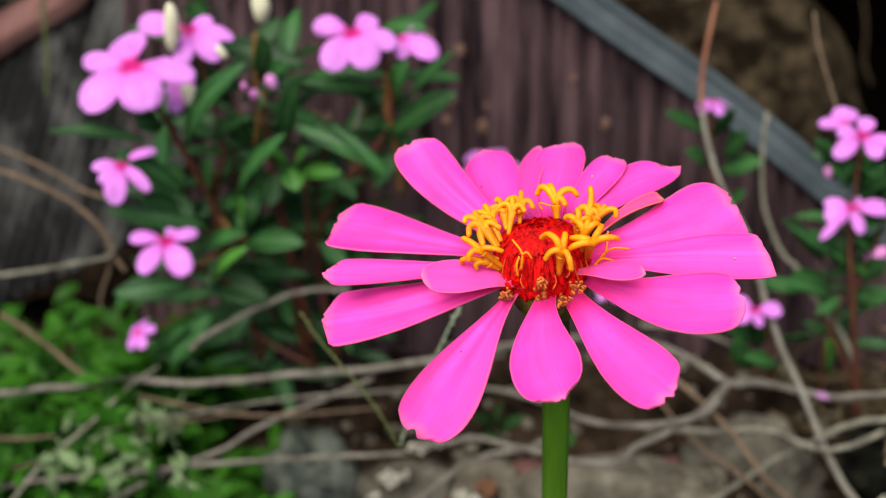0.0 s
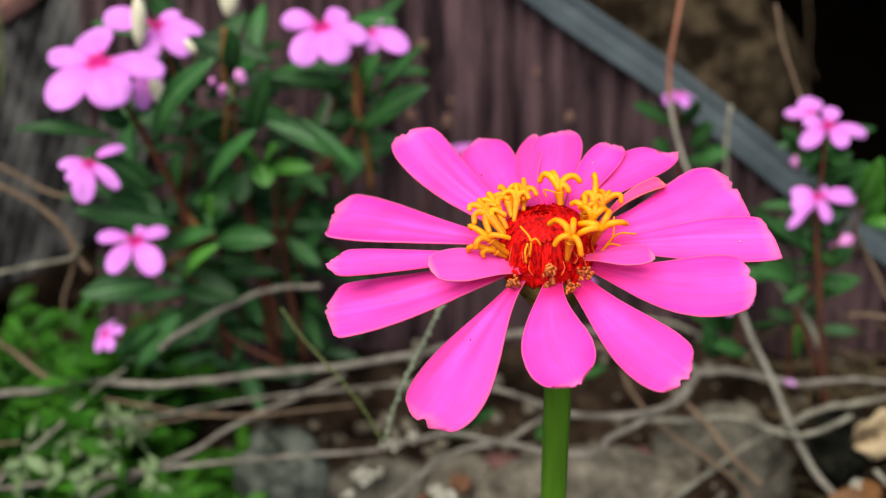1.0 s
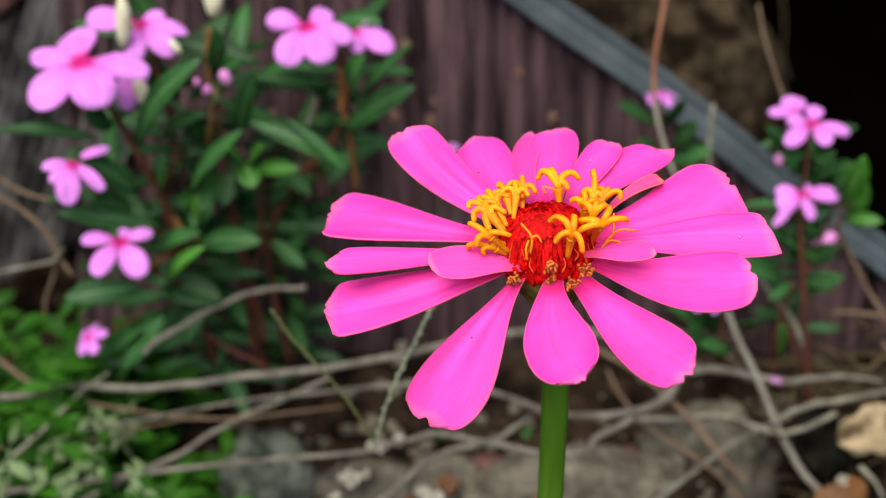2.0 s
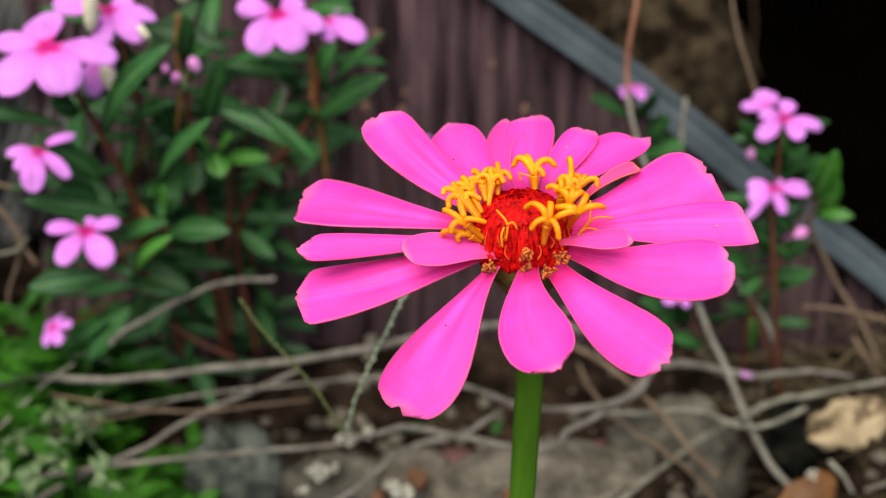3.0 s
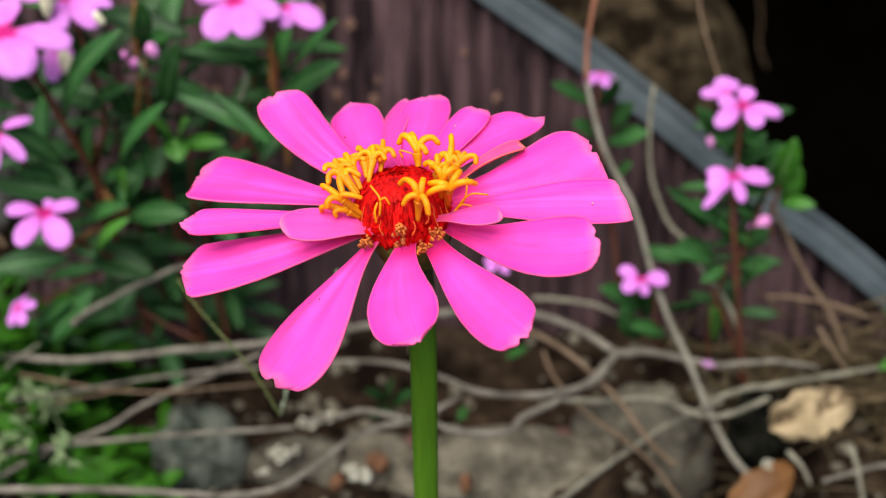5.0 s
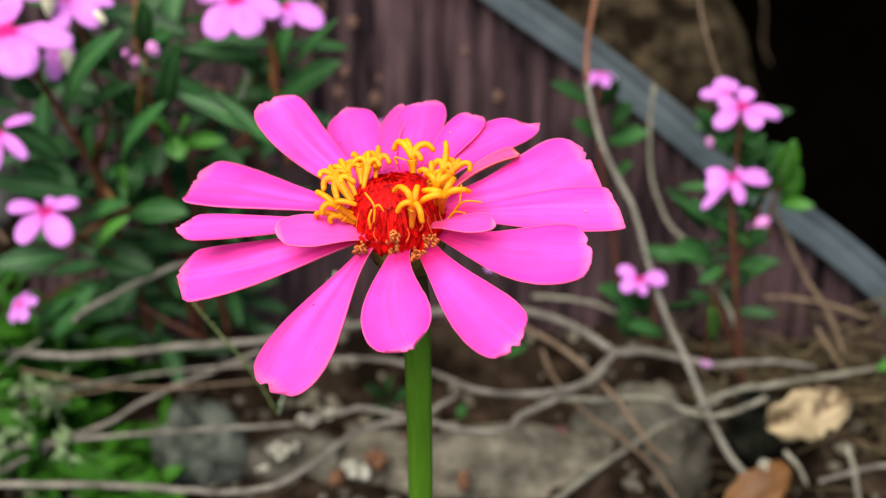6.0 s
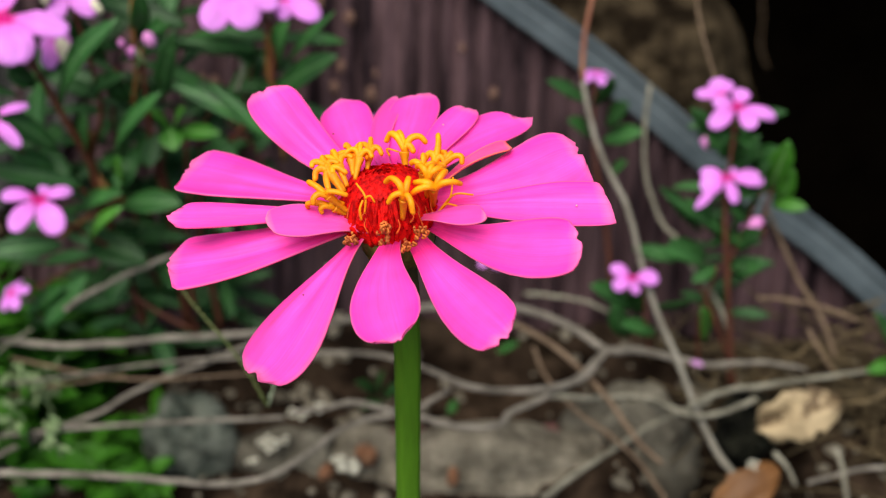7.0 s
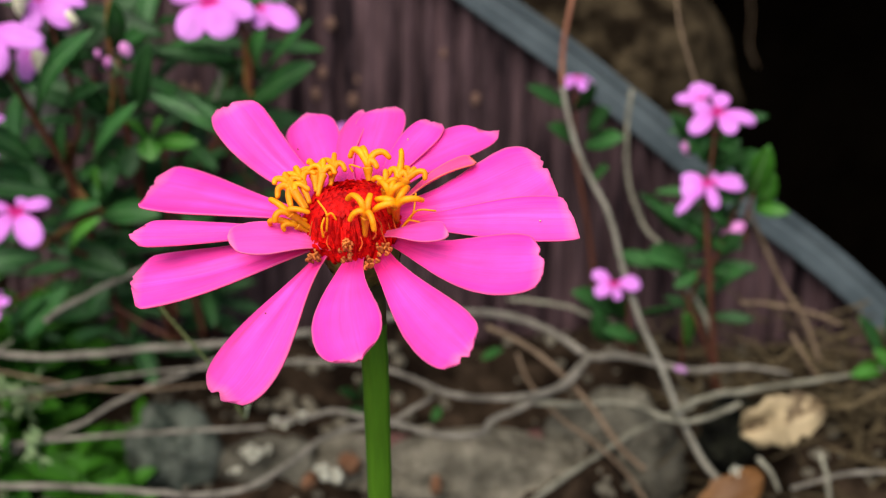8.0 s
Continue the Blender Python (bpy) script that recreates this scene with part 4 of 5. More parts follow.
leaf(plant, (-75.3, 290.0, 85.0), (-81.2, 283.0, 76.6), 6.8)
leaf(plant, (-71.0, 294.0, 88.1), (-72.8, 287.0, 81.4), 6.2)
leaf(plant, (-37.7, 306.0, 90.7), (-45.5, 299.0, 80.1), 4.7)
leaf(plant, (-107.2, 282.0, 58.6), (-108.6, 275.0, 72.4), 7.0)
leaf(plant, (-82.2, 288.0, 49.0), (-87.7, 281.0, 40.0), 6.5)
leaf(plant, (-63.1, 300.0, 62.7), (-52.8, 293.0, 57.5), 5.6)
leaf(plant, (-58.4, 302.0, 83.8), (-49.9, 295.0, 79.6), 5.4)
leaf(plant, (-87.3, 290.0, 100.5), (-74.1, 283.0, 110.5), 5.4)
leaf(plant, (-77.3, 292.0, 97.8), (-78.9, 285.0, 111.1), 6.1)
leaf(plant, (-98.2, 284.0, 68.6), (-88.8, 277.0, 62.1), 6.3)
leaf(plant, (-111.1, 278.0, 37.9), (-95.9, 271.0, 52.0), 6.2)
plant_stem(plant, [(-71.0, 300.0, 83.1), (-72.5, 298.0, 76.9), (-71.0, 297.0, 64.5), (-68.7, 296.0, 45.6), (-67.2, 296.0, 29.2)], 1.19, 0.95)
plant_stem(plant, [(-80.9, 284.0, 73.8), (-87.9, 281.0, 69.7), (-96.5, 278.0, 64.7)], 1.01, 0.81, M_ORANGESTEM)
plant_stem(plant, [(-87.0, 288.0, 44.0), (-78.3, 286.0, 36.4), (-65.3, 284.0, 29.4)], 0.70, 0.55)
plant_stem(plant, [(-87.9, 290.0, 90.3), (-88.5, 289.0, 80.2), (-83.0, 286.0, 73.0), (-73.8, 288.0, 66.3)], 1.07, 0.86, M_ORANGESTEM)
plant_stem(plant, [(-72.3, 294.0, 129.2), (-73.5, 293.0, 120.3), (-73.8, 292.0, 107.8), (-75.6, 291.0, 98.3)], 0.80, 0.64, M_ORANGESTEM)
plant_stem(plant, [(-40.2, 303.0, 114.2), (-40.6, 303.0, 102.5), (-38.8, 302.0, 92.7), (-38.0, 302.0, 76.6)], 1.06, 0.85, M_ORANGESTEM)
plant_stem(plant, [(-48.7, 304.0, 108.0), (-48.1, 304.0, 102.9), (-50.7, 305.0, 96.4)], 0.69, 0.55, M_STALK)
open_flower(plant, (-101.1, 279.0, 126.9), ((-114.3, 280.0, 127.7), 5.7), ((-112.2, 269.5, 119.4), 9.6), ((-95.7, 269.4, 119.3), 11.0), ((-84.7, 276.8, 125.1), 6.9), ((-104.1, 286.1, 132.5), 10.3))
open_flower(plant, (-89.1, 291.0, 131.7), ((-102.7, 292.7, 133.0), 6.5), ((-89.8, 283.2, 125.5), 5.4), ((-79.9, 284.4, 126.4), 6.5), ((-77.0, 289.1, 130.2), 4.2), ((-83.1, 293.5, 133.6), 3.9))
open_flower(plant, (-92.7, 290.0, 118.3), ((-93.6, 282.4, 112.2), 4.5), ((-90.6, 284.2, 113.6), 3.6), ((-89.2, 287.7, 116.4), 3.6), ((-96.1, 286.5, 115.4), 3.3))
open_flower(plant, (-48.4, 302.0, 126.3), ((-59.2, 303.9, 127.9), 6.1), ((-42.3, 305.4, 129.0), 6.1), ((-54.6, 293.5, 119.5), 8.2), ((-43.0, 293.9, 119.9), 8.6), ((-36.5, 299.3, 124.1), 6.1))
open_flower(plant, (-36.7, 306.0, 123.2), ((-26.1, 301.8, 119.9), 6.8), ((-35.1, 301.1, 119.3), 4.3), ((-29.9, 307.4, 124.3), 4.1))
open_flower(plant, (-104.7, 269.0, 104.3), ((-96.3, 272.2, 106.8), 2.6), ((-112.5, 268.2, 103.6), 3.0), ((-110.1, 265.1, 101.1), 3.2), ((-105.4, 260.4, 97.5), 6.1), ((-96.6, 263.3, 99.8), 3.5))
open_flower(plant, (-95.7, 267.0, 82.8), ((-106.1, 267.4, 83.1), 3.9), ((-87.8, 268.9, 84.3), 3.6), ((-102.3, 260.1, 77.3), 5.7), ((-89.4, 259.6, 77.0), 6.9), ((-94.1, 269.5, 84.8), 3.6))
flower(plant, (-109.7, 269.0, 51.4), 5.5, 22, -32, 10, 5, 0.25)
flower(plant, (-13.1, 310.0, 83.1), 8.9, 10, 0, 0)
bud(plant, (-76.7, 292.0, 115.2), 2.6, 1.9, (-0.2, -0.3, 1))
bud(plant, (-74.1, 291.0, 113.2), 3.8, 2.4, (0.2, -0.3, 1))
bud(plant, (-69.2, 292.0, 116.4), 4.7, 3.2, (-0.3, -0.2, 1))
bud(plant, (-72.6, 292.0, 111.6), 6.1, 2.1, (-0.4, -0.3, 1), M_PALE, "green bud base")
bud(plant, (-71.6, 300.0, 134.2), 9.2, 4.9, (0.05, 0, 1), M_CREAM, "cream withered bud")
bud(plant, (-91.4, 285.0, 134.3), 13.0, 4.0, (0.1, 0, 1), M_CREAM, "cream withered petal")
bud(plant, (-89.2, 285.0, 115.3), 8.4, 4.0, (0.35, -0.2, -1), M_CREAM, "cream withered petal")
bud(plant, (-79.4, 285.0, 127.9), 4.6, 2.1, (0.6, 0, -1), M_CREAM, "cream petal tip")
plant = empty("periwinkle", V((52, 322, 0)), "slender young periwinkle with one pink flower behind a dry stalk", "periwinkle", "periwinkles")
plant_stem(plant, [(60.2, 310.0, 22.2), (55.2, 314.7, 51.9), (50.9, 319.3, 72.3), (49.6, 324.0, 93.7)], 0.77, 0.46)
flower(plant, (50.3, 326.0, 95.4), 5.5, -5, 0, 0, 5, 0.35)
leaf(plant, (48.2, 321.0, 87.7), (35.4, 314.0, 97.7), 5.2)
leaf(plant, (49.5, 320.0, 87.1), (54.1, 313.0, 99.2), 4.9)
leaf(plant, (53.0, 318.0, 77.3), (63.2, 311.0, 83.7), 6.9)
leaf(plant, (53.5, 319.0, 81.2), (58.4, 312.0, 92.2), 6.9)
leaf(plant, (49.4, 320.0, 77.3), (41.9, 313.0, 86.0), 6.0)
leaf(plant, (55.4, 316.0, 66.4), (59.0, 309.0, 74.8), 6.0)
plant = empty("periwinkle", V((86, 290, 8)), "upright periwinkle with two pink flowers and small buds", "periwinkle", "periwinkles")
plant_stem(plant, [(90.7, 278.0, 19.9), (88.1, 282.8, 42.3), (84.9, 287.5, 65.4), (84.9, 292.2, 78.7), (85.3, 297.0, 98.4)], 0.62, 0.45)
plant_stem(plant, [(87.7, 290.0, 52.7), (93.1, 293.5, 69.2), (96.2, 297.0, 74.5)], 0.54, 0.32)
plant_stem(plant, [(90.0, 283.0, 26.2), (84.5, 286.5, 39.6), (79.3, 290.0, 48.7)], 0.62, 0.45)
foliage(plant, [(96.5, 300.0, 38.3), (93.9, 302.7, 56.2), (91.6, 305.3, 71.5), (92.1, 308.0, 84.5)], 4, 13.0, 15, 1.0, 0.10, None)
foliage(plant, [(86, 303, 52), (85, 304, 72), (86, 305, 92)], 5, 13.0, 81, 1.0, 0.00, None)
foliage(plant, [(92, 300, 30), (91, 302, 50), (90, 304, 70)], 5, 13.0, 82, 1.0, 0.00, None)
open_flower(plant, (85.4, 297.0, 99.0), ((95.6, 294.9, 97.3), 3.7), ((78.1, 292.2, 95.2), 4.8), ((89.8, 292.2, 95.2), 4.8), ((87.3, 301.2, 102.4), 4.8), ((79.0, 298.2, 100.0), 3.9))
open_flower(plant, (81.9, 301.0, 100.0), ((74.9, 301.7, 100.6), 3.4), ((80.3, 305.2, 103.4), 4.9), ((84.2, 304.8, 103.0), 3.7))
open_flower(plant, (84.2, 292.0, 80.5), ((77.5, 288.8, 77.9), 6.0), ((94.5, 291.4, 80.0), 4.9), ((86.3, 285.9, 75.6), 3.4), ((75.7, 284.6, 74.6), 2.6), ((86.5, 294.1, 82.1), 2.6), ((77.2, 292.8, 81.1), 3.4))
bud(plant, (78.8, 297.0, 88.0), 4.9, 3.7, (-0.5, -0.2, 0.7))
bud(plant, (93.6, 294.0, 64.1), 7.3, 4.1, (0.8, -0.2, 0.7))
leaf(plant, (86.3, 301.0, 82.2), (74.0, 294.0, 99.5), 5.9)
leaf(plant, (87.5, 300.0, 81.5), (91.6, 293.0, 92.5), 6.9)
leaf(plant, (85.3, 300.0, 80.9), (77.5, 293.0, 91.8), 5.9)
leaf(plant, (91.0, 300.0, 81.1), (97.1, 293.0, 88.9), 5.3)
leaf(plant, (97.7, 297.0, 74.0), (98.7, 290.0, 92.5), 7.5, M_LEAF_LIGHT)
leaf(plant, (99.1, 296.0, 69.7), (106.7, 289.0, 72.9), 4.4, M_LEAF_LIGHT)
leaf(plant, (93.5, 298.0, 75.1), (94.9, 291.0, 85.4), 5.3)
leaf(plant, (80.3, 295.0, 60.5), (65.9, 288.0, 78.7), 5.4)
leaf(plant, (84.8, 295.0, 62.5), (73.1, 288.0, 71.8), 5.1)
leaf(plant, (89.7, 293.0, 56.4), (94.5, 286.0, 67.2), 6.1)
leaf(plant, (82.1, 293.0, 54.3), (70.0, 286.0, 62.8), 5.8)
leaf(plant, (85.3, 298.0, 72.2), (91.6, 291.0, 74.5), 5.4)
leaf(plant, (90.5, 291.0, 48.6), (96.2, 284.0, 57.5), 5.1)
leaf(plant, (61.6, 296.0, 54.0), (72.8, 289.0, 54.6), 5.8)
leaf(plant, (83.8, 286.0, 29.1), (80.0, 279.0, 45.8), 6.9, M_LEAF_LIGHT)
leaf(plant, (85.4, 292.0, 51.6), (77.5, 285.0, 50.2), 4.8)
leaf(plant, (86.1, 302.0, 77.2), (89.8, 295.0, 81.1), 5.4)
leaf(plant, (94.7, 298.0, 61.4), (85.9, 291.0, 70.8), 4.8)
leaf(plant, (87.9, 294.0, 59.9), (80.2, 287.0, 68.5), 5.4)
leaf(plant, (86.6, 301.0, 89.1), (78.1, 294.0, 87.9), 4.0)
leaf(plant, (86.5, 300.0, 88.8), (92.2, 293.0, 88.8), 4.6)
leaf(plant, (86.4, 300.0, 78.3), (92.4, 293.0, 87.4), 4.7)
leaf(plant, (93.9, 299.0, 79.0), (97.9, 292.0, 89.4), 4.4, M_LEAF_LIGHT)
leaf(plant, (89.5, 298.0, 64.0), (93.0, 291.0, 75.5), 4.8)
leaf(plant, (88.1, 294.0, 58.0), (67.1, 287.0, 77.0), 4.2)
leaf(plant, (86.0, 296.0, 58.6), (73.6, 289.0, 75.1), 3.8)
leaf(plant, (88.1, 295.0, 59.3), (95.2, 288.0, 62.0), 5.4)
leaf(plant, (87.0, 292.0, 51.6), (96.4, 285.0, 55.0), 3.5)
leaf(plant, (81.8, 290.0, 52.8), (65.8, 283.0, 62.3), 4.8)
leaf(plant, (87.1, 303.0, 76.7), (90.1, 296.0, 90.9), 3.8)
leaf(plant, (100.7, 300.0, 66.0), (102.2, 293.0, 82.5), 5.4, M_LEAF_LIGHT)
leaf(plant, (88.4, 300.0, 69.3), (82.4, 293.0, 64.0), 3.8)
leaf(plant, (92.0, 302.0, 62.7), (86.2, 295.0, 73.9), 4.2)
leaf(plant, (80.1, 300.0, 85.1), (72.7, 293.0, 100.3), 3.7)
plant_stem(plant, [(93.0, 279.0, 15.2), (89.2, 284.0, 39.7), (86.6, 288.0, 59.8), (83.6, 293.0, 76.7)], 0.62, 0.45)
plant_stem(plant, [(82.7, 286.0, 20.8), (81.9, 288.0, 36.6), (85.3, 290.0, 52.9)], 0.62, 0.45)
plant_stem(plant, [(97.1, 292.0, 61.4), (96.5, 294.0, 67.5), (98.8, 297.0, 76.7)], 0.62, 0.45)
plant = empty("periwinkle", V((62, 288, 8)), "low periwinkle shoot with one small pink flower", "periwinkle", "periwinkles")
plant_stem(plant, [(67.9, 284.0, 24.9), (65.3, 284.0, 40.9), (63.4, 284.0, 51.5)], 0.61, 0.46)
open_flower(plant, (60.1, 282.0, 53.2), ((54.5, 284.7, 55.3), 3.8), ((55.0, 279.6, 51.2), 4.0), ((67.6, 282.2, 53.3), 4.5), ((61.5, 278.4, 50.3), 2.8))
flower(plant, (21.2, 292.0, 52.3), 4.5, 8, 0, 10)
leaf(plant, (61.9, 288.0, 38.9), (48.8, 281.0, 51.0), 7.5)
leaf(plant, (66.9, 287.0, 39.8), (78.6, 280.0, 48.3), 5.4, facing=(0.6, -0.6, 0.3))
leaf(plant, (61.4, 287.0, 29.0), (55.4, 280.0, 45.3), 6.6)
leaf(plant, (63.6, 290.0, 34.6), (62.3, 283.0, 50.1), 5.6)
leaf(plant, (69.0, 285.0, 32.3), (58.0, 278.0, 40.0), 5.9)
plant = empty("seedling", V((-5, 291, 0)), "small green seedlings at the foot of the sheet", "seedling")
leaf(plant, (-12.2, 290.0, 3.0), (-17.9, 283.0, 12.9), 4.2)
leaf(plant, (-10.6, 290.0, 0.8), (-2.8, 283.0, 13.3), 3.9)
leaf(plant, (-10.6, 290.0, -0.3), (-16.3, 280.0, 5.7), 3.9)
leaf(plant, (-11.4, 290.0, 1.9), (-9.4, 283.0, 17.4), 3.6)
leaf(plant, (11.9, 290.0, 1.4), (9.6, 283.0, 1.7), 3.3)
leaf(plant, (23.8, 300.0, 12.5), (30.5, 295.0, 20.1), 3.3)
plant = empty("seedling", V((150, 288, 8)), "bright green young shoot beside the straw litter", "seedling")
leaf(plant, (141.3, 290.0, 22.1), (129.9, 285.0, 41.7), 5.9)
leaf(plant, (140.4, 285.0, 23.9), (127.5, 275.0, 28.4), 5.1, M_LEAF_LIGHT)
leaf(plant, (141.3, 290.0, 30.4), (138.0, 285.0, 44.8), 5.9)
leaf(plant, (143.2, 285.0, 21.9), (134.5, 280.0, 33.7), 5.9, M_LEAF_LIGHT)
plant = empty("weed", (0.16, 0.62, -0.16), "dim dark green weed in the shaded hollow", "weed")
leaf(plant, (252.9, 620.0, -137.6), (224.0, 610.0, -98.1), 5.9)
leaf(plant, (252.9, 620.0, -137.6), (234.0, 610.0, -83.5), 5.3)
leaf(plant, (250.3, 620.0, -141.6), (223.9, 610.0, -116.7), 5.1)
leaf(plant, (251.8, 620.0, -114.5), (227.5, 600.0, -96.0), 4.5)
stick([(145.6, 550.0, 42.6), (149.1, 550.0, 26.0), (150.0, 550.0, 11.8), (155.3, 550.0, 0.2)], 0.4, 0.3)


# ---- zinnia ----
zinnia = empty("zinnia", V((5.6, 166, 0)), "hot pink zinnia in full bloom on a straight green stem", "zinnia")
HEAD = V((3.7, 165.3, 142.2))
UPW = Vector((-0.14, -0.41, 0.90)).normalized()
HX = (Vector((1, 0, 0)) - UPW * UPW.x).normalized()
HY = UPW.cross(HX)
bm = bmesh.new()
tube(bm, [V((5.2, 166, -8)), V((5.9, 166.4, 40)), V((5.6, 166.1, 80)), V((5.7, 166, 112)), V((5.55, 166.1, 124))], 0.0021, 0.0023, 16, 0.06, 10, 3, lobes=5)
part("stem", bm, M_STEM, zinnia, "ribbed fresh green stem")
# top run of the stem, its colour darkened for the shade of the petals
bm = bmesh.new()
tube(bm, [V((5.57, 166.1, 123)), V((5.4, 166.0, 127)), V((4.9, 165.9, 131)), V((4.5, 165.8, 134))], 0.00232, 0.0027, 16, 0.06, 6, 4, lobes=5)
part("neck", bm, M_NECK_SHADE, zinnia, "stem neck in brownish olive, darkened for the shade under the petals")
bm = bmesh.new()
AXIS = Vector((-0.09, -0.16, 0.98)).normalized()
BX = (Vector((1, 0, 0)) - AXIS * AXIS.x).normalized()
BY = AXIS.cross(BX)


def bell(h):
    """Radius of the bell of bracts at depth h below the head."""
    return 0.0026 + 0.0033 * min(1.0, max(0.0, (0.0115 - h) / 0.0055)) ** 0.55


rings = []
for i in range(9):
    h = 0.0115 - 0.0105 * i / 8
    rings.append([bm.verts.new(HEAD - AXIS * h + (BX * math.cos(k * math.pi / 12) + BY * math.sin(k * math.pi / 12)) * bell(h) * 0.95) for k in range(24)])
for a, b in zip(rings, rings[1:]):
    for k in range(24):
        bm.faces.new((a[k], a[(k + 1) % 24], b[(k + 1) % 24], b[k]))
bm.faces.new(rings[0])
for row, h in enumerate((0.0105, 0.0085, 0.0062)):
    for k in range(13):
        a = 2 * math.pi * (k + row * 0.5) / 13
        d = BX * math.cos(a) + BY * math.sin(a)
        blade(bm, HEAD + d * (bell(h) + 0.0001) - AXIS * h, HEAD + d * (bell(h - 0.0042) + 0.0005) - AXIS * (h - 0.0042), 0.0034, d, petal_profile, arch=0.08, fold=-0.2, nl=5, nw=4, seed=k)
part("calyx", bm, M_CALYX, zinnia, "overlapping green-brown bracts")


def oval(u):
    return max(0.03, math.sin(math.pi * min(1, u * 0.96 + 0.02)) ** 0.6)


def ray_profile(u, claw, widest, blunt):
    """Half width of a petal: a narrow claw that widens to the given place, then a rounded tip that ends bluntly."""
    if u < widest:
        k = u / widest
        return claw + (1 - claw) * k * k * (3 - 2 * k)
    return blunt + (1 - blunt) * math.sqrt(max(0.0, 1 - ((u - widest) / (1 - widest)) ** 2.3))


def ray_petal(azimuth, foot, rise, slope, curl, length, sweep, width, claw, widest, blunt, skew, rounding, lean, twist, cup, notch=0.4, material=None, label="", at=None):
    """One long petal of the ring. It leaves the head at an azimuth and a slope, sweeps sideways and curls up or down along its length;
    lean and twist turn it round its midline; at: the azimuth of its foot, where it leaves sideways; skew and rounding shape its end, notch nicks it."""
    seed_count[0] += 1
    seed = seed_count[0]
    rng = random.Random(seed)
    nl, nw, thick = 36, 18, 0.00026
    ph = rng.uniform(-0.4, 0.4)

    def heading(u):
        a, e = radians(azimuth + sweep * (2 * u - 1)), radians(slope + curl * u)
        return (HX * math.cos(a) + HY * math.sin(a)) * math.cos(e) + UPW * math.sin(e)

    a = radians(azimuth if at is None else at)
    mid = HEAD + (HX * math.cos(a) + HY * math.sin(a)) * foot * 0.001 + UPW * rise * 0.001
    bm = bmesh.new()
    uvl = bm.loops.layers.uv.verify()
    upper, lower = [], []
    for i in range(nl + 1):
        u = i / nl
        if i:
            mid = mid + heading(u - 0.5 / nl) * (length * 0.001 / nl)
        t = heading(u)
        s0 = t.cross(UPW).normalized()
        n0 = s0.cross(t)
        r = radians(lean + twist * u)
        side, nrm = s0 * math.cos(r) + n0 * math.sin(r), n0 * math.cos(r) - s0 * math.sin(r)
        h = width * 0.0005 * ray_profile(u, claw, widest, blunt)
        top, under = [], []
        for j in range(nw + 1):
            v = j / nw * 2 - 1
            rag = 1 + (0.012 * noise.noise(Vector((u * 14, v * 3, seed))) if abs(v) > 0.99 else 0)
            lift = cup * h * v * v + (1 - v * v) * h * 0.050 * math.sin(math.pi * min(1, u * 1.2)) * (math.cos(2.6 * math.pi * v + seed) + 0.6 * math.cos(9 * v + 2 * seed))
            lift += 0.016 * length * 0.001 * (noise.noise(Vector((u * 2.2, v * 1.3, seed * 3.7))) * (1 - 0.6 * abs(v)))
            nick = notch * 0.042 * (math.exp(-((v - ph) / 0.20) ** 2) + 0.5 * math.exp(-((v + 0.6 - ph) / 0.16) ** 2)) + 0.006 * noise.noise(Vector((v * 5, seed, 0)))
            ahead = (skew * v - rounding * v * v - nick) * u ** 4 * length * 0.001
            p = mid + side * (h * v * rag) + nrm * lift + t * ahead
            top.append((bm.verts.new(p), u, (v + 1) / 2))
            under.append((bm.verts.new(p - nrm * thick), u, (v + 1) / 2))
        upper.append(top)
        lower.append(under)
    quads = []
    for i in range(nl):
        for j in range(nw):
            quads.append((upper[i][j], upper[i + 1][j], upper[i + 1][j + 1], upper[i][j + 1]))
            quads.append((lower[i][j], lower[i][j + 1], lower[i + 1][j + 1], lower[i + 1][j]))
    rim = [(i, 0) for i in range(nl)] + [(nl, j) for j in range(nw)] + [(i, nw) for i in range(nl, 0, -1)] + [(0, j) for j in range(nw, 0, -1)]
    for (i, j), (k, l) in zip(rim, rim[1:] + rim[:1]):
        quads.append((upper[i][j], lower[i][j], lower[k][l], upper[k][l]))
    for q in quads:
        f = bm.faces.new([w[0] for w in q])
        for lp, w in zip(f.loops, q):
            lp[uvl].uv = (w[1], w[2])
    return part("petal", bm, material or M_ZPETAL, zinnia, label)


ray_petal(133.81, 5.11, -0.10, 3.19, 7.24, 28.62, -11.96, 9.17, 0.40, 0.85, 0.52, -0.01, 0.01, -2.20, -4.47, -0.06, 0.4)
ray_petal(114.03, 5.21, 0.34, -11.15, -3.99, 26.10, -6.83, 9.19, 0.31, 0.78, 0.29, 0.00, 0.03, 0.51, 0.94, -0.10, 0.1)
ray_petal(85.65, 5.15, 0.26, -10.64, -1.50, 22.15, -2.94, 8.68, 0.37, 0.79, 0.40, 0.03, 0.00, -2.28, -0.90, -0.08, 0.2)
ray_petal(94.34, 5.16, 1.27, -10.85, -9.46, 24.20, -24.90, 5.12, 0.33, 0.76, 0.50, -0.02, 0.05, 11.66, 7.07, -0.25, 0.0, M_ZFOLD, "narrow petal folded over, with a deeper pink back")
ray_petal(62.21, 5.22, 0.42, -4.54, -5.15, 18.74, -5.75, 6.20, 0.31, 0.79, 0.47, 0.01, -0.01, 2.87, 1.46, -0.06, 0.3)
ray_petal(44.91, 5.20, 0.43, -8.41, -7.37, 24.91, -20.82, 6.85, 0.32, 0.72, 0.08, 0.07, 0.02, -3.26, -2.22, -0.06, 0.1)
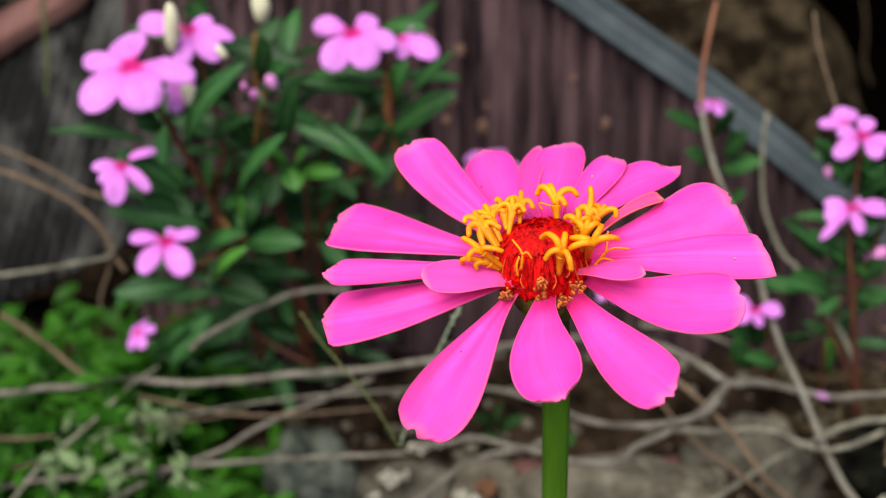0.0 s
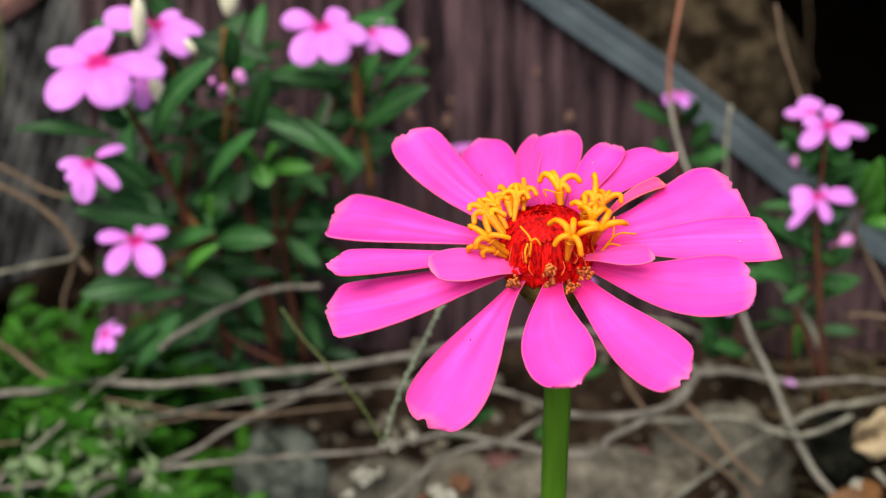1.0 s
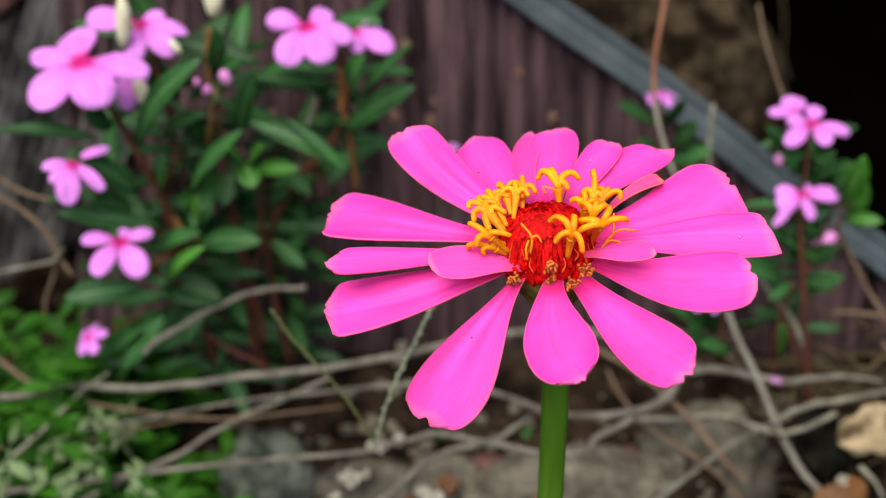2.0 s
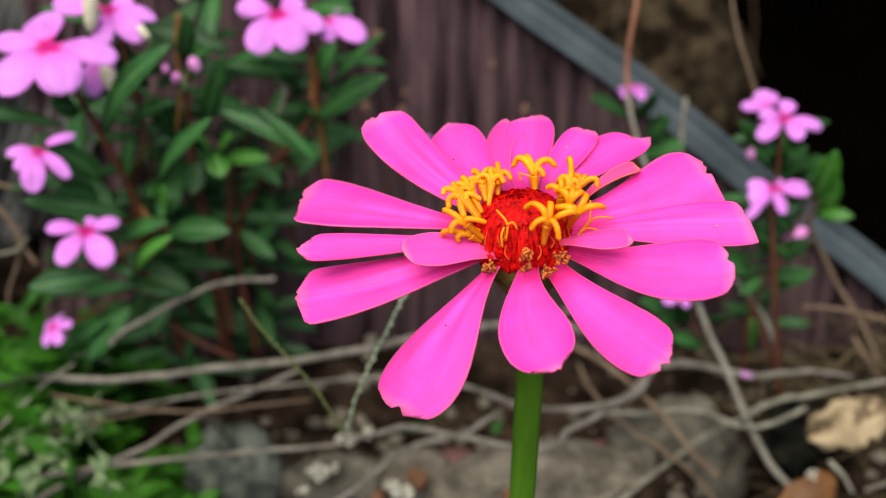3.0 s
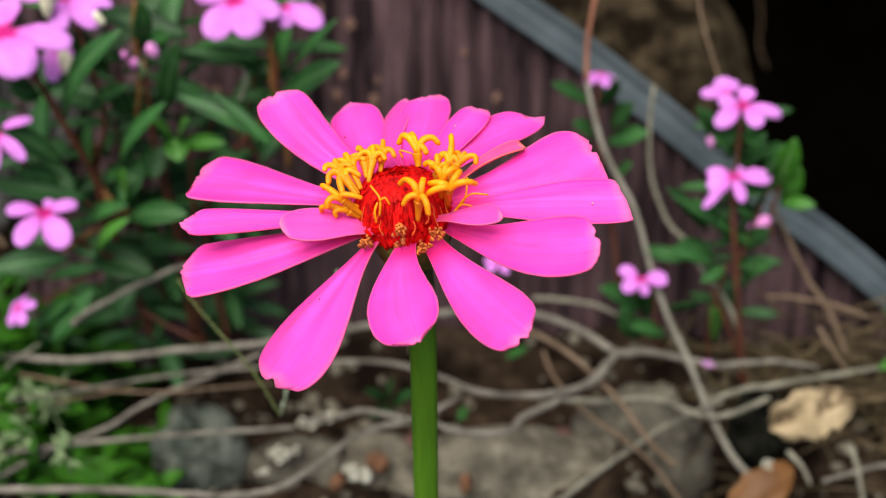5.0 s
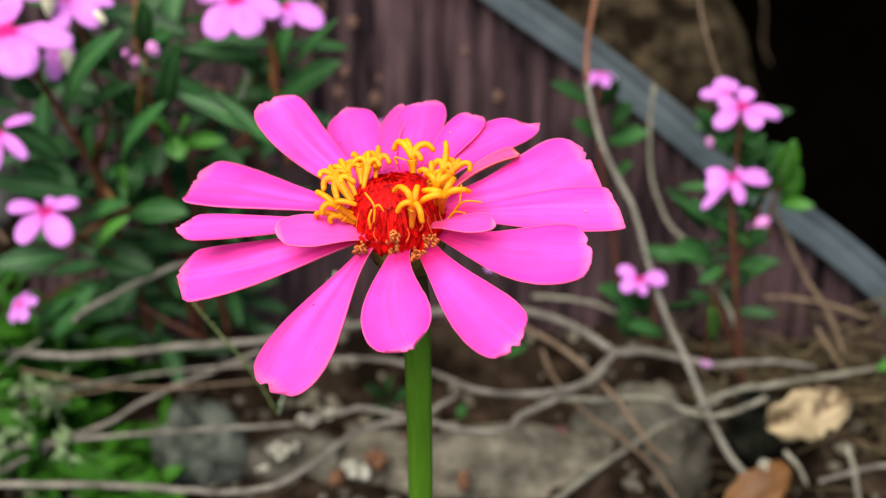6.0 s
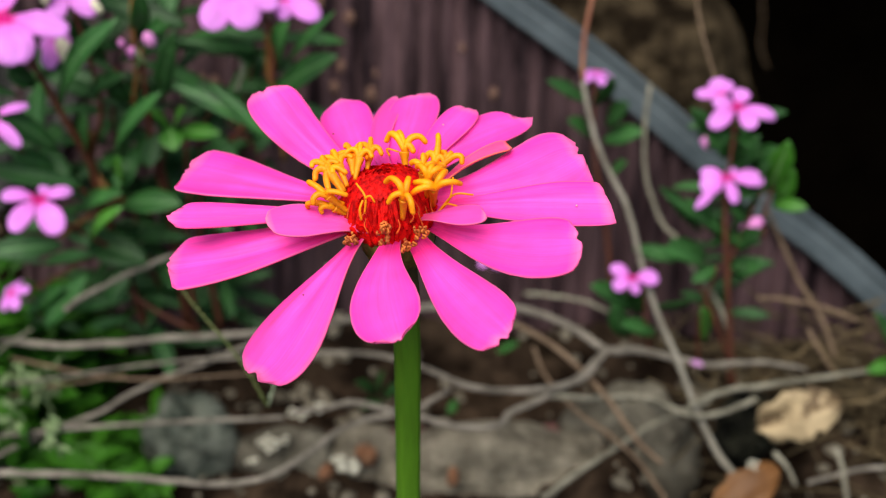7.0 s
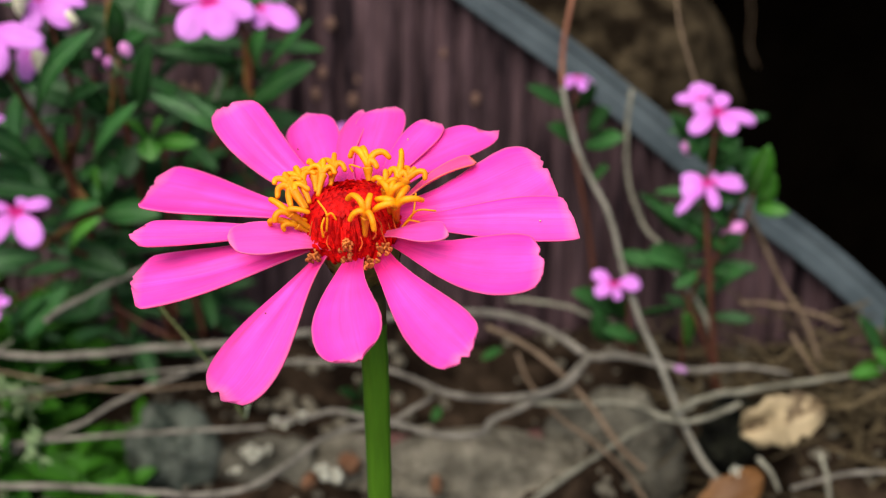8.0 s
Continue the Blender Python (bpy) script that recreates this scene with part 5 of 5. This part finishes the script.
ray_petal(17.60, 5.18, 0.34, -2.56, -2.31, 26.64, 18.24, 13.88, 0.30, 0.81, 0.33, -0.02, 0.00, -5.02, -4.53, -0.08, 0.6)
ray_petal(-4.20, 5.32, -0.14, 3.33, 0.05, 28.79, -2.98, 7.73, 0.24, 0.79, 0.85, 0.05, 0.01, -3.29, -6.99, -0.08, 0.2)
ray_petal(-23.17, 5.10, -1.49, 10.84, 9.73, 28.50, 13.33, 10.23, 0.19, 0.76, 0.58, 0.02, 0.03, -3.26, -3.69, -0.10, 0.6)
ray_petal(-54.84, 5.25, -1.19, 7.73, 7.74, 28.26, 6.14, 9.73, 0.33, 0.75, 0.51, 0.02, 0.06, 1.84, -7.42, -0.12, 0.8)
ray_petal(-82.93, 5.10, 0.47, 7.51, 12.19, 23.88, 20.97, 10.57, 0.25, 0.67, 0.32, -0.01, 0.06, -3.05, 1.13, 0.00, 0.4)
ray_petal(-130.04, 5.80, 1.18, -10.09, -2.66, 28.91, 4.01, 16.09, 0.11, 0.78, 0.49, -0.02, 0.02, -23.95, 1.48, -0.30, 0.8)
ray_petal(-167.75, 5.20, -0.29, 2.96, -5.28, 32.10, -8.22, 11.73, 0.42, 0.92, 0.35, -0.01, 0.03, -11.79, -0.04, -0.18, 0.5)
ray_petal(185.85, 5.33, -0.04, 11.68, 1.20, 30.20, 0.39, 4.73, 0.28, 0.91, 0.50, -0.03, 0.05, 0.95, 3.83, -0.08, 0.3)
ray_petal(162.80, 5.31, -0.68, 7.53, -17.96, 33.38, -5.98, 13.02, 0.15, 0.93, 0.44, 0.04, 0.02, -16.62, -5.05, 0.08, 0.3)
YOUNG = "short young petal with a paler rim, curving over the ring"
ray_petal(182.00, 6.57, 2.25, 15.70, 2.52, 16.05, 19.95, 6.09, 0.19, 0.70, 0.39, 0.00, 0.02, 2.42, -0.52, -0.11, 0.05, M_ZPETAL2, YOUNG, -118.40)
ray_petal(-15.43, 6.63, 2.85, 20.08, -0.27, 11.50, -4.30, 4.05, 0.29, 0.70, 0.43, 0.07, 0.03, 3.74, 1.42, -0.09, 0.05, M_ZPETAL2, YOUNG, -38.32)
ray_petal(37.41, 7.30, 2.70, -2.68, -11.49, 15.03, -16.21, 2.55, 0.20, 0.89, 0.34, 0.00, 0.03, 18.88, -12.51, 0.75, 0.0, M_ZROLL, "narrow petal rolled inwards, salmon on its back", 9.12)

# the red dome: long upright scales round a barrel-shaped core, rows of short teeth on its crown
def blunt_scale(u):
    return (0.72 + 0.28 * u) * max(0.12, 1 - max(0.0, (u - 0.72) / 0.28) ** 2.4) ** 0.5


bm = bmesh.new()
RD, HD = 0.0086, 0.0066
DISC = V((3.0, 164.9, 141.5))
DUP = Vector((-0.10, 0.06, 1.0)).normalized()
DX = (Vector((1, 0, 0)) - DUP * DUP.x).normalized()
DY = DUP.cross(DX)


def dome(f):
    """Radius at height f: steep sides that lean inwards, then a low rounded crown."""
    if f < 0.80:
        return RD * (1 - 0.27 * (max(0.0, f) / 0.80) ** 1.5)
    return RD * 0.73 * max(0.0, 1 - ((f - 0.80) / 0.22) ** 2) ** 0.5


def height_at(x):
    return 0.80 + 0.22 * max(0.0, 1 - (x / 0.73) ** 2) ** 0.5


def around(a):
    return DX * math.cos(a) + DY * math.sin(a)


core = [[bm.verts.new(DISC + around(2 * math.pi * k / 26) * RD * h - DUP * z) for k in range(26)] for h, z in ((0.66, 0.0030), (0.80, 0.0012))]
for i in range(19):
    f = i / 18
    core.append([bm.verts.new(DISC + around(2 * math.pi * k / 26) * dome(f) * (0.76 + 0.10 * f) + DUP * HD * 0.94 * f) for k in range(26)])
for a, b in zip(core, core[1:]):
    for k in range(26):
        bm.faces.new((a[k], a[(k + 1) % 26], b[(k + 1) % 26], b[k]))
bm.faces.new(core[-1])
rng = random.Random(5)
for count, f, g0, g1, out in ((40, 0.38, 0.80, 0.93, 0.95), (42, 0.20, 0.66, 0.90, 0.97), (42, 0.02, 0.44, 0.80, 0.99), (34, -0.10, 0.18, 0.56, 0.99), (34, -0.42, 0.06, 0.32, 0.97)):
    for k in range(count):
        a = 2 * math.pi * (k + rng.uniform(-0.35, 0.35)) / count
        d = around(a)
        g = rng.uniform(g0, g1)
        q = DISC + d * dome(f) * out * (0.96 if f > 0.1 else rng.uniform(0.70, 0.92)) + DUP * HD * (f + rng.uniform(-0.06, 0.06))
        e = DISC + d * (dome(min(g, 0.84)) * out - 0.0004 * g + rng.uniform(-0.0005, 0.0003)) + around(a + 1.57) * rng.uniform(-0.0007, 0.0007) + DUP * HD * g
        blade(bm, q, e, rng.uniform(0.0007, 0.0015), d, blunt_scale, arch=0.05, fold=-1.3, nl=8, nw=4, twist=rng.uniform(-40, 40), wave=0.07, seed=k)
for k in range(320):
    x = math.sqrt((k + 0.5) / 320) * 0.73
    a = k * 2.399963
    d = around(a)
    x2 = max(0.02, x - rng.uniform(0.08, 0.18))
    d2 = around(a + rng.uniform(-0.12, 0.12) / max(0.25, x))
    q = DISC + d * RD * x + DUP * (HD * height_at(x) * 0.93)
    e = DISC + d2 * RD * x2 + DUP * (HD * height_at(x2) + rng.uniform(-0.0001, 0.0003))
    blade(bm, q, e, rng.uniform(0.0007, 0.0011), d * 0.5 + DUP, blunt_scale, arch=0.08, fold=-0.5, nl=4, nw=2, twist=rng.uniform(-30, 30))
part("disc", bm, M_DISC, zinnia, "deep red dome of tight upright scales")
bm = bmesh.new()
for k in range(30):
    a = rng.uniform(0, 6.28)
    d = around(a)
    f0 = rng.uniform(0.05, 0.45)
    f1 = f0 + rng.uniform(0.15, 0.35)
    tube(bm, [DISC + d * (dome(f) * 1.01 + 0.0001) + DUP * HD * f + DX * rng.uniform(-1, 1) * 0.0005 for f in (f0, (f0 + f1) / 2, f1)], 0.00015, 0.00008, 5, 0.3, 3, k)
part("chaff", bm, M_CHAFF, zinnia, "thin orange chaff between the scales")


def floret(foot, mouth, *tips, size=1.0):
    """A yellow tube that widens from foot to mouth and opens into curled, blunt lobes ending at tips."""
    f, c = V(foot), V(mouth)
    ax = (c - f).normalized()
    bm = bmesh.new()
    throat = bmesh.new()
    tube(throat, [f, f.lerp(c, 0.45), c - ax * 0.0013 * size, c - ax * 0.0006 * size], 0.00034 * size, 0.00080 * size, 10, 0.10, 4, 2, lobes=5)
    seed_count[0] += 1
    rng = random.Random(seed_count[0])
    for t in tips:
        t = V(t)
        e = t - c
        ln = e.length
        curl = rng.uniform(0.14, 0.26)
        lobe = c + e * 0.95
        tube(bm, [c - ax * 0.0005, c + e * 0.30 + ax * ln * (curl + 0.08), c + e * 0.70 + ax * ln * (curl + 0.06), lobe - ax * ln * rng.uniform(0.0, 0.16)], 0.00054 * size, 0.00042 * size, 8, 0.55, 6, seed_count[0], blunt=True)
    ob = part("floret", bm, M_FLORET, zinnia, "open yellow-orange disc floret with curled lobes")
    part("tube", throat, M_TUBE, ob, "orange floret tube")
    return ob


floret((5.4, 169.7, 146.3), (5.1, 171.1, 149.9), (1.9, 173.5, 150.3), (3.9, 174.0, 150.8), (8.6, 172.1, 150.7), (6.7, 170.3, 149.6), size=1.10)
floret((9.8, 165.1, 147.1), (10.3, 166.8, 150.2), (10.5, 171.0, 151.9), (8.5, 167.6, 150.0), (11.8, 166.1, 149.8), size=1.00)
floret((10.0, 165.1, 147.4), (11.8, 166.5, 150.2), (12.5, 167.9, 150.8), (14.6, 166.2, 150.3), (10.8, 168.4, 150.7), size=1.00)
floret((9.2, 162.3, 146.0), (9.5, 159.6, 150.9), (7.6, 162.2, 151.5), (11.8, 161.0, 151.7), (10.2, 161.8, 151.8), size=1.00)
floret((10.0, 164.5, 142.9), (10.4, 158.0, 150.3), (14.5, 158.2, 150.8), (7.1, 157.6, 149.4), (7.4, 159.3, 150.2), (12.1, 161.0, 151.7), size=1.10)
floret((5.7, 157.9, 144.5), (6.0, 156.9, 149.1), (2.8, 160.1, 149.9), (3.5, 156.5, 148.3), (6.5, 160.2, 150.5), (7.7, 154.2, 147.9), size=1.00)
floret((-0.6, 168.3, 147.2), (-0.4, 171.1, 149.1), (-0.5, 173.6, 150.0), (-3.2, 172.5, 149.0), (1.6, 170.8, 149.0), size=1.00)
floret((-2.5, 165.9, 147.5), (-3.2, 169.3, 149.2), (-6.3, 169.1, 148.4), (-0.6, 168.8, 149.1), (-4.4, 171.5, 149.8), (-2.2, 167.8, 148.4), size=1.10)
floret((-3.3, 163.5, 146.8), (-5.0, 167.0, 149.0), (-8.0, 167.7, 148.6), (-3.0, 168.2, 149.6), (-6.4, 169.2, 149.6), (-4.1, 165.0, 148.0), size=1.05)
floret((-3.8, 161.9, 146.5), (-6.0, 164.9, 148.4), (-8.6, 164.2, 147.5), (-6.3, 162.2, 146.9), (-3.6, 164.9, 148.6), size=1.05)
floret((-3.0, 161.2, 143.6), (-6.3, 160.2, 147.3), (-9.4, 162.7, 147.8), (-3.0, 159.9, 147.5), (-8.3, 158.9, 146.2), size=1.00)
floret((-3.0, 161.6, 142.7), (-5.5, 160.6, 144.9), (-9.6, 161.3, 144.3), (-3.8, 161.3, 145.2), (-7.2, 159.9, 144.1), size=0.95)
floret((-2.2, 164.8, 147.3), (-1.6, 168.2, 149.9), (-4.0, 168.6, 150.0), (0.4, 168.3, 149.9), (-1.8, 170.2, 150.6), size=0.95)
floret((-3.6, 162.6, 146.4), (-6.6, 166.2, 148.9), (-9.2, 166.6, 148.6), (-5.0, 166.6, 149.3), (-7.4, 167.8, 149.6), (-6.0, 164.2, 148.2), size=1.00)
floret((8.4, 163.6, 146.4), (8.6, 163.0, 150.4), (6.6, 164.4, 150.8), (10.6, 163.6, 151.0), (8.4, 165.6, 151.4), size=0.95)


def style(start, bend, end, r=0.00019):
    bm = bmesh.new()
    tube(bm, [V(start), V(bend), V(end)], r, r * 0.8, 5, 0.0, 6, 1)
    return part("style", bm, M_FLORET, zinnia, "thread-thin yellow style")


style((-0.0, 157.2, 145.7), (0.1, 157.6, 148.4), (-1.4, 159.4, 149.7), 0.00020)
style((0.1, 157.4, 148.3), (0.9, 157.2, 148.8), (1.6, 157.0, 147.8), 0.00020)
style((-0.5, 157.0, 144.7), (-0.7, 157.2, 146.5), (-0.3, 157.8, 147.7), 0.00020)
style((10.7, 160.5, 144.0), (12.7, 160.8, 146.6), (13.1, 163.5, 148.9))
style((11.5, 160.5, 145.2), (13.5, 160.5, 147.6), (16.3, 161.0, 147.3))
style((11.0, 160.2, 144.6), (12.2, 160.0, 146.1), (13.9, 159.6, 146.1))
style((3.0, 168.4, 149.7), (2.6, 168.5, 150.9), (4.4, 167.8, 150.8))


def anther_tuft(centre, count, seed):
    bm = bmesh.new()
    rng = random.Random(seed)
    c = V(centre)
    for k in range(count):
        q = c + (HX * rng.uniform(-1, 1) + HY * rng.uniform(-0.7, 0.7)) * 0.0009
        e = Vector((rng.uniform(-1, 1), rng.uniform(-1, 0.2), rng.uniform(-0.3, 1))).normalized() * 0.0009
        tube(bm, [q, q + e * 0.6 + UPW * 0.0003, q + e * 0.8 + UPW * 0.0007, q + e * 0.2 + UPW * 0.0010], 0.00026, 0.00018, 5, 0.1, 3, k)
    return part("anther_tuft", bm, M_ANTHER, zinnia, "tuft of curled orange-brown anthers")


anther_tuft((-2.3, 158.2, 140.0), 11, 1)
anther_tuft((3.0, 156.4, 143.2), 11, 2)
anther_tuft((8.4, 157.8, 141.8), 11, 3)
anther_tuft((6.4, 157.0, 139.9), 8, 4)
anther_tuft((2.9, 156.2, 141.6), 8, 5)


# ---- dead leaves, blossoms and small growth ----
def dead_leaf(name, base, tip, width, nrm, material, label, seed, cup=0.3, wave=0.10, category="dead leaf", torn=0.34):
    bm = bmesh.new()

    def ragged(u):
        return oval(u) * (1 + torn * noise.noise(Vector((u * 4, seed * 1.7, 0))) + 0.5 * torn * noise.noise(Vector((u * 13, seed, 3))))

    blade(bm, V(base), V(tip), width * 0.001, Vector(nrm), ragged, arch=0.10, fold=-0.15, cup=cup, nl=18, nw=10, thick=0.0004, twist=14, wave=wave, seed=seed)
    return tagged(part(name, bm, material, origin=V(base)), label, category)


dead_leaf("dead_leaf", (97.5, 266.4, 14.0), (118.6, 264.0, 26.0), 14.1, (0, -0.8, 0.6), M_TAN, "curled tan dead leaf lying on straw", 3, 0.35, 0.20, "dead leaf", 0.40)
dead_leaf("dead_leaf", (80.0, 237.5, 4.0), (100.0, 250.0, 14.5), 12.5, (0.2, -0.7, 0.7), M_BROWNLEAF, "rusty brown dead leaf on the soil", 6, 0.20, 0.10, "dead leaf")
dead_leaf("fallen_petal", (78.4, 277.1, 28.5), (82.0, 275.4, 28.5), 1.7, (0, -0.5, 0.85), M_FALLEN, "fallen pink periwinkle petal on a vine", 8, 0.10, 0.10, "petal")

def pale_sprig(centre, size, seed):
    """A wilted weed: a short stem with drooping narrow leaflets."""
    rng = random.Random(seed)
    c = V(centre)
    r = size * 0.001
    ob = empty("weed_sprig", c, "pale green wilted weed sprig caught in the vines", "weed", "pale weed sprigs")
    foot, top = c - Vector((rng.uniform(-0.6, 0.6), 0, 1.3)) * r, c + Vector((rng.uniform(-0.5, 0.5), -0.2, 0.9)) * r
    bm = bmesh.new()
    tube(bm, [foot, c, top], r * 0.09, r * 0.05, 5, 0.2, 4, seed)
    part("stem", bm, M_PALE, ob)
    for k in range(7):
        q = foot.lerp(top, rng.uniform(0.3, 1.0))
        a = rng.uniform(0, 6.28)
        d = Vector((math.cos(a), 0.6 * math.sin(a), rng.uniform(-0.9, 0.4))).normalized()
        ln = r * rng.uniform(0.5, 1.0)
        bm = bmesh.new()
        blade(bm, q, q + d * ln, ln * rng.uniform(0.26, 0.46), Vector((rng.uniform(-0.5, 0.5), -0.6, 0.8)), leaf_profile, arch=0.18, fold=0.4, nl=6, nw=4, thick=0.0002, twist=rng.uniform(-60, 60), wave=0.12, seed=seed + k)
        part("leaflet", bm, M_PALE, ob)
    return ob


pale_sprig((-130.1, 248.0, 22.0), 11.0, 20)
pale_sprig((-121.8, 247.3, 22.0), 8.5, 21)
pale_sprig((-119.6, 259.1, 21.0), 5.2, 22)
pale_sprig((-113.7, 254.4, 21.0), 5.7, 23)
pale_sprig((-113.9, 266.6, 22.0), 9.5, 24)
pale_sprig((-105.1, 271.5, 21.0), 5.7, 25)
pale_sprig((-106.2, 252.2, 21.0), 6.5, 26)
pale_sprig((-112.8, 246.8, 21.0), 4.7, 27)
pale_sprig((-127.9, 268.9, 21.0), 3.6, 40)
pale_sprig((-95.0, 244.8, 21.0), 5.5, 41)
pale_sprig((-129.8, 265.9, 21.0), 6.2, 42)
pale_sprig((-106.0, 264.6, 21.0), 6.0, 43)
pale_sprig((-103.4, 268.5, 21.0), 5.2, 44)
pale_sprig((-116.9, 267.2, 21.0), 5.5, 45)
pale_sprig((-96.6, 250.4, 21.0), 5.2, 46)


def blossom(centre, size, seed):
    bm = bmesh.new()
    rng = random.Random(seed)
    for k in range(8):
        q = V(centre) + Vector((rng.uniform(-1, 1), rng.uniform(-0.6, 0.6), rng.uniform(0, 1.2))) * size * 0.001
        lump(bm, q, (size * 0.00034, size * 0.0003, size * 0.00028), seed + k, 0.5, 2.0, 2)
    return tagged(part("fallen_blossom", bm, M_WHITE, origin=V(centre)), "small cluster of withered white blossoms on the soil", "blossom", "white blossoms")


blossom((-17.5, 252.9, 4.0), 3.6, 0)
blossom((-19.5, 253.7, 6.0), 2.4, 1)
blossom((-38.9, 261.4, 6.0), 2.8, 2)
blossom((-32.9, 268.6, 10.0), 2.8, 3)
blossom((-28.3, 269.7, 12.0), 2.2, 4)
blossom((-41.3, 262.1, 4.0), 2.5, 5)
blossom((-45.3, 256.9, 3.0), 2.0, 6)
blossom((92.2, 244.3, 19.0), 1.7, 7)

# herbs among the vines
bm = bmesh.new()
rng = random.Random(21)
for k in range(270):
    x, y = rng.uniform(-0.185, -0.070), rng.uniform(0.246, 0.318)
    if x > -0.10 and y > 0.285:
        continue
    h = 0.004 + 0.034 * rng.random() * (1 if x < -0.105 else 0.35)
    if k >= 200:
        # a taller clump at the foot of the grey sheet
        x, y = rng.gauss(-0.128, 0.010), rng.gauss(0.284, 0.007)
        h = rng.uniform(0.030, 0.058)
    foot = Vector((x, y, ground_height(x, y) - 0.001))
    lean = Vector((rng.uniform(-0.5, 0.5), rng.uniform(-0.6, 0.3), 1.0)).normalized()
    top = foot + lean * h
    tube(bm, [foot, foot.lerp(top, 0.5), top], 0.0004, 0.0003, 4, 0.1, 2, k)
    for j in range(8):
        a = rng.uniform(0, 6.28)
        d = Vector((math.cos(a), math.sin(a), rng.uniform(-0.1, 0.5))).normalized()
        q = top.lerp(foot, rng.uniform(0, 0.5))
        ln = rng.uniform(0.005, 0.011) if j else rng.uniform(0.010, 0.017)
        blade(bm, q, q + d * ln, ln * rng.uniform(0.32, 0.55), Vector((rng.uniform(-0.6, 0.6), -0.3, 1)), leaf_profile, arch=0.1, fold=0.2, nl=4, nw=2)
tagged(part("herb_patch", bm, M_HERB), "bright green low weeds with small leaves among the vines", "weeds", kind="stuff")

# straw litter at the foot of the strip
bm = bmesh.new()
rng = random.Random(33)
for k in range(230):
    x = rng.gauss(0.126, 0.028)
    y = rng.gauss(0.286, 0.016)
    if x < 0.082:
        x = 0.164 - x
    if x < 0.118 and y < 0.274:
        continue
    z = ground_height(x, y) + rng.uniform(0.001, 0.026) * (0.5 if y < 0.272 else 1)
    a = rng.uniform(0, math.pi)
    d = Vector((math.cos(a), math.sin(a) * 0.6, rng.uniform(-0.35, 0.45))).normalized()
    ln = rng.uniform(0.006, 0.022)
    c = Vector((x, y, z))
    tube(bm, [c - d * ln, c + Vector((0, 0, rng.uniform(-0.002, 0.003))), c + d * ln], rng.uniform(0.00018, 0.00055), rng.uniform(0.00015, 0.0004), 5, 0.3, 3, k)
tagged(part("straw_litter", bm, M_STRAW), "tangle of brown dry straw and thin stems", "straw", kind="stuff")

# grit and crumbs on the soil
bm = bmesh.new()
rng = random.Random(44)
for k in range(420):
    x, y = rng.uniform(-0.17, 0.17), rng.uniform(0.238, 0.325)
    r = rng.choice((0.0008, 0.0011, 0.0016, 0.0024))
    lump(bm, (x, y, ground_height(x, y) + r * 0.3), (r * 1.3, r, r * 0.8), k, 0.35, 1.5, 1, rng.uniform(0, 3))
tagged(part("grit", bm, M_STONE), "scattered grey grit and small stones on the soil", "gravel", kind="stuff")

# specks of dust and pollen on the petals
def speck(centre, size, material, label):
    bm = bmesh.new()
    lump(bm, V(centre), (size * 0.0005, size * 0.0005, size * 0.0005), 3, 0.3, 2, 1)
    return part("speck", bm, material, zinnia, label)


speck((23.2, 154.5, 142.1), 0.42, M_WHITE, "white speck")
speck((32.1, 160.6, 146.1), 0.30, M_WHITE, "white speck")
speck((-7.2, 179.1, 147.9), 0.35, M_REDSTEM, "dark speck")
speck((-9.0, 150.4, 135.2), 0.30, M_REDSTEM, "dark speck")
speck((22.0, 150.8, 140.2), 0.35, M_REDSTEM, "dark speck")
speck((11.0, 178.8, 150.2), 0.30, M_WHITE, "white speck")
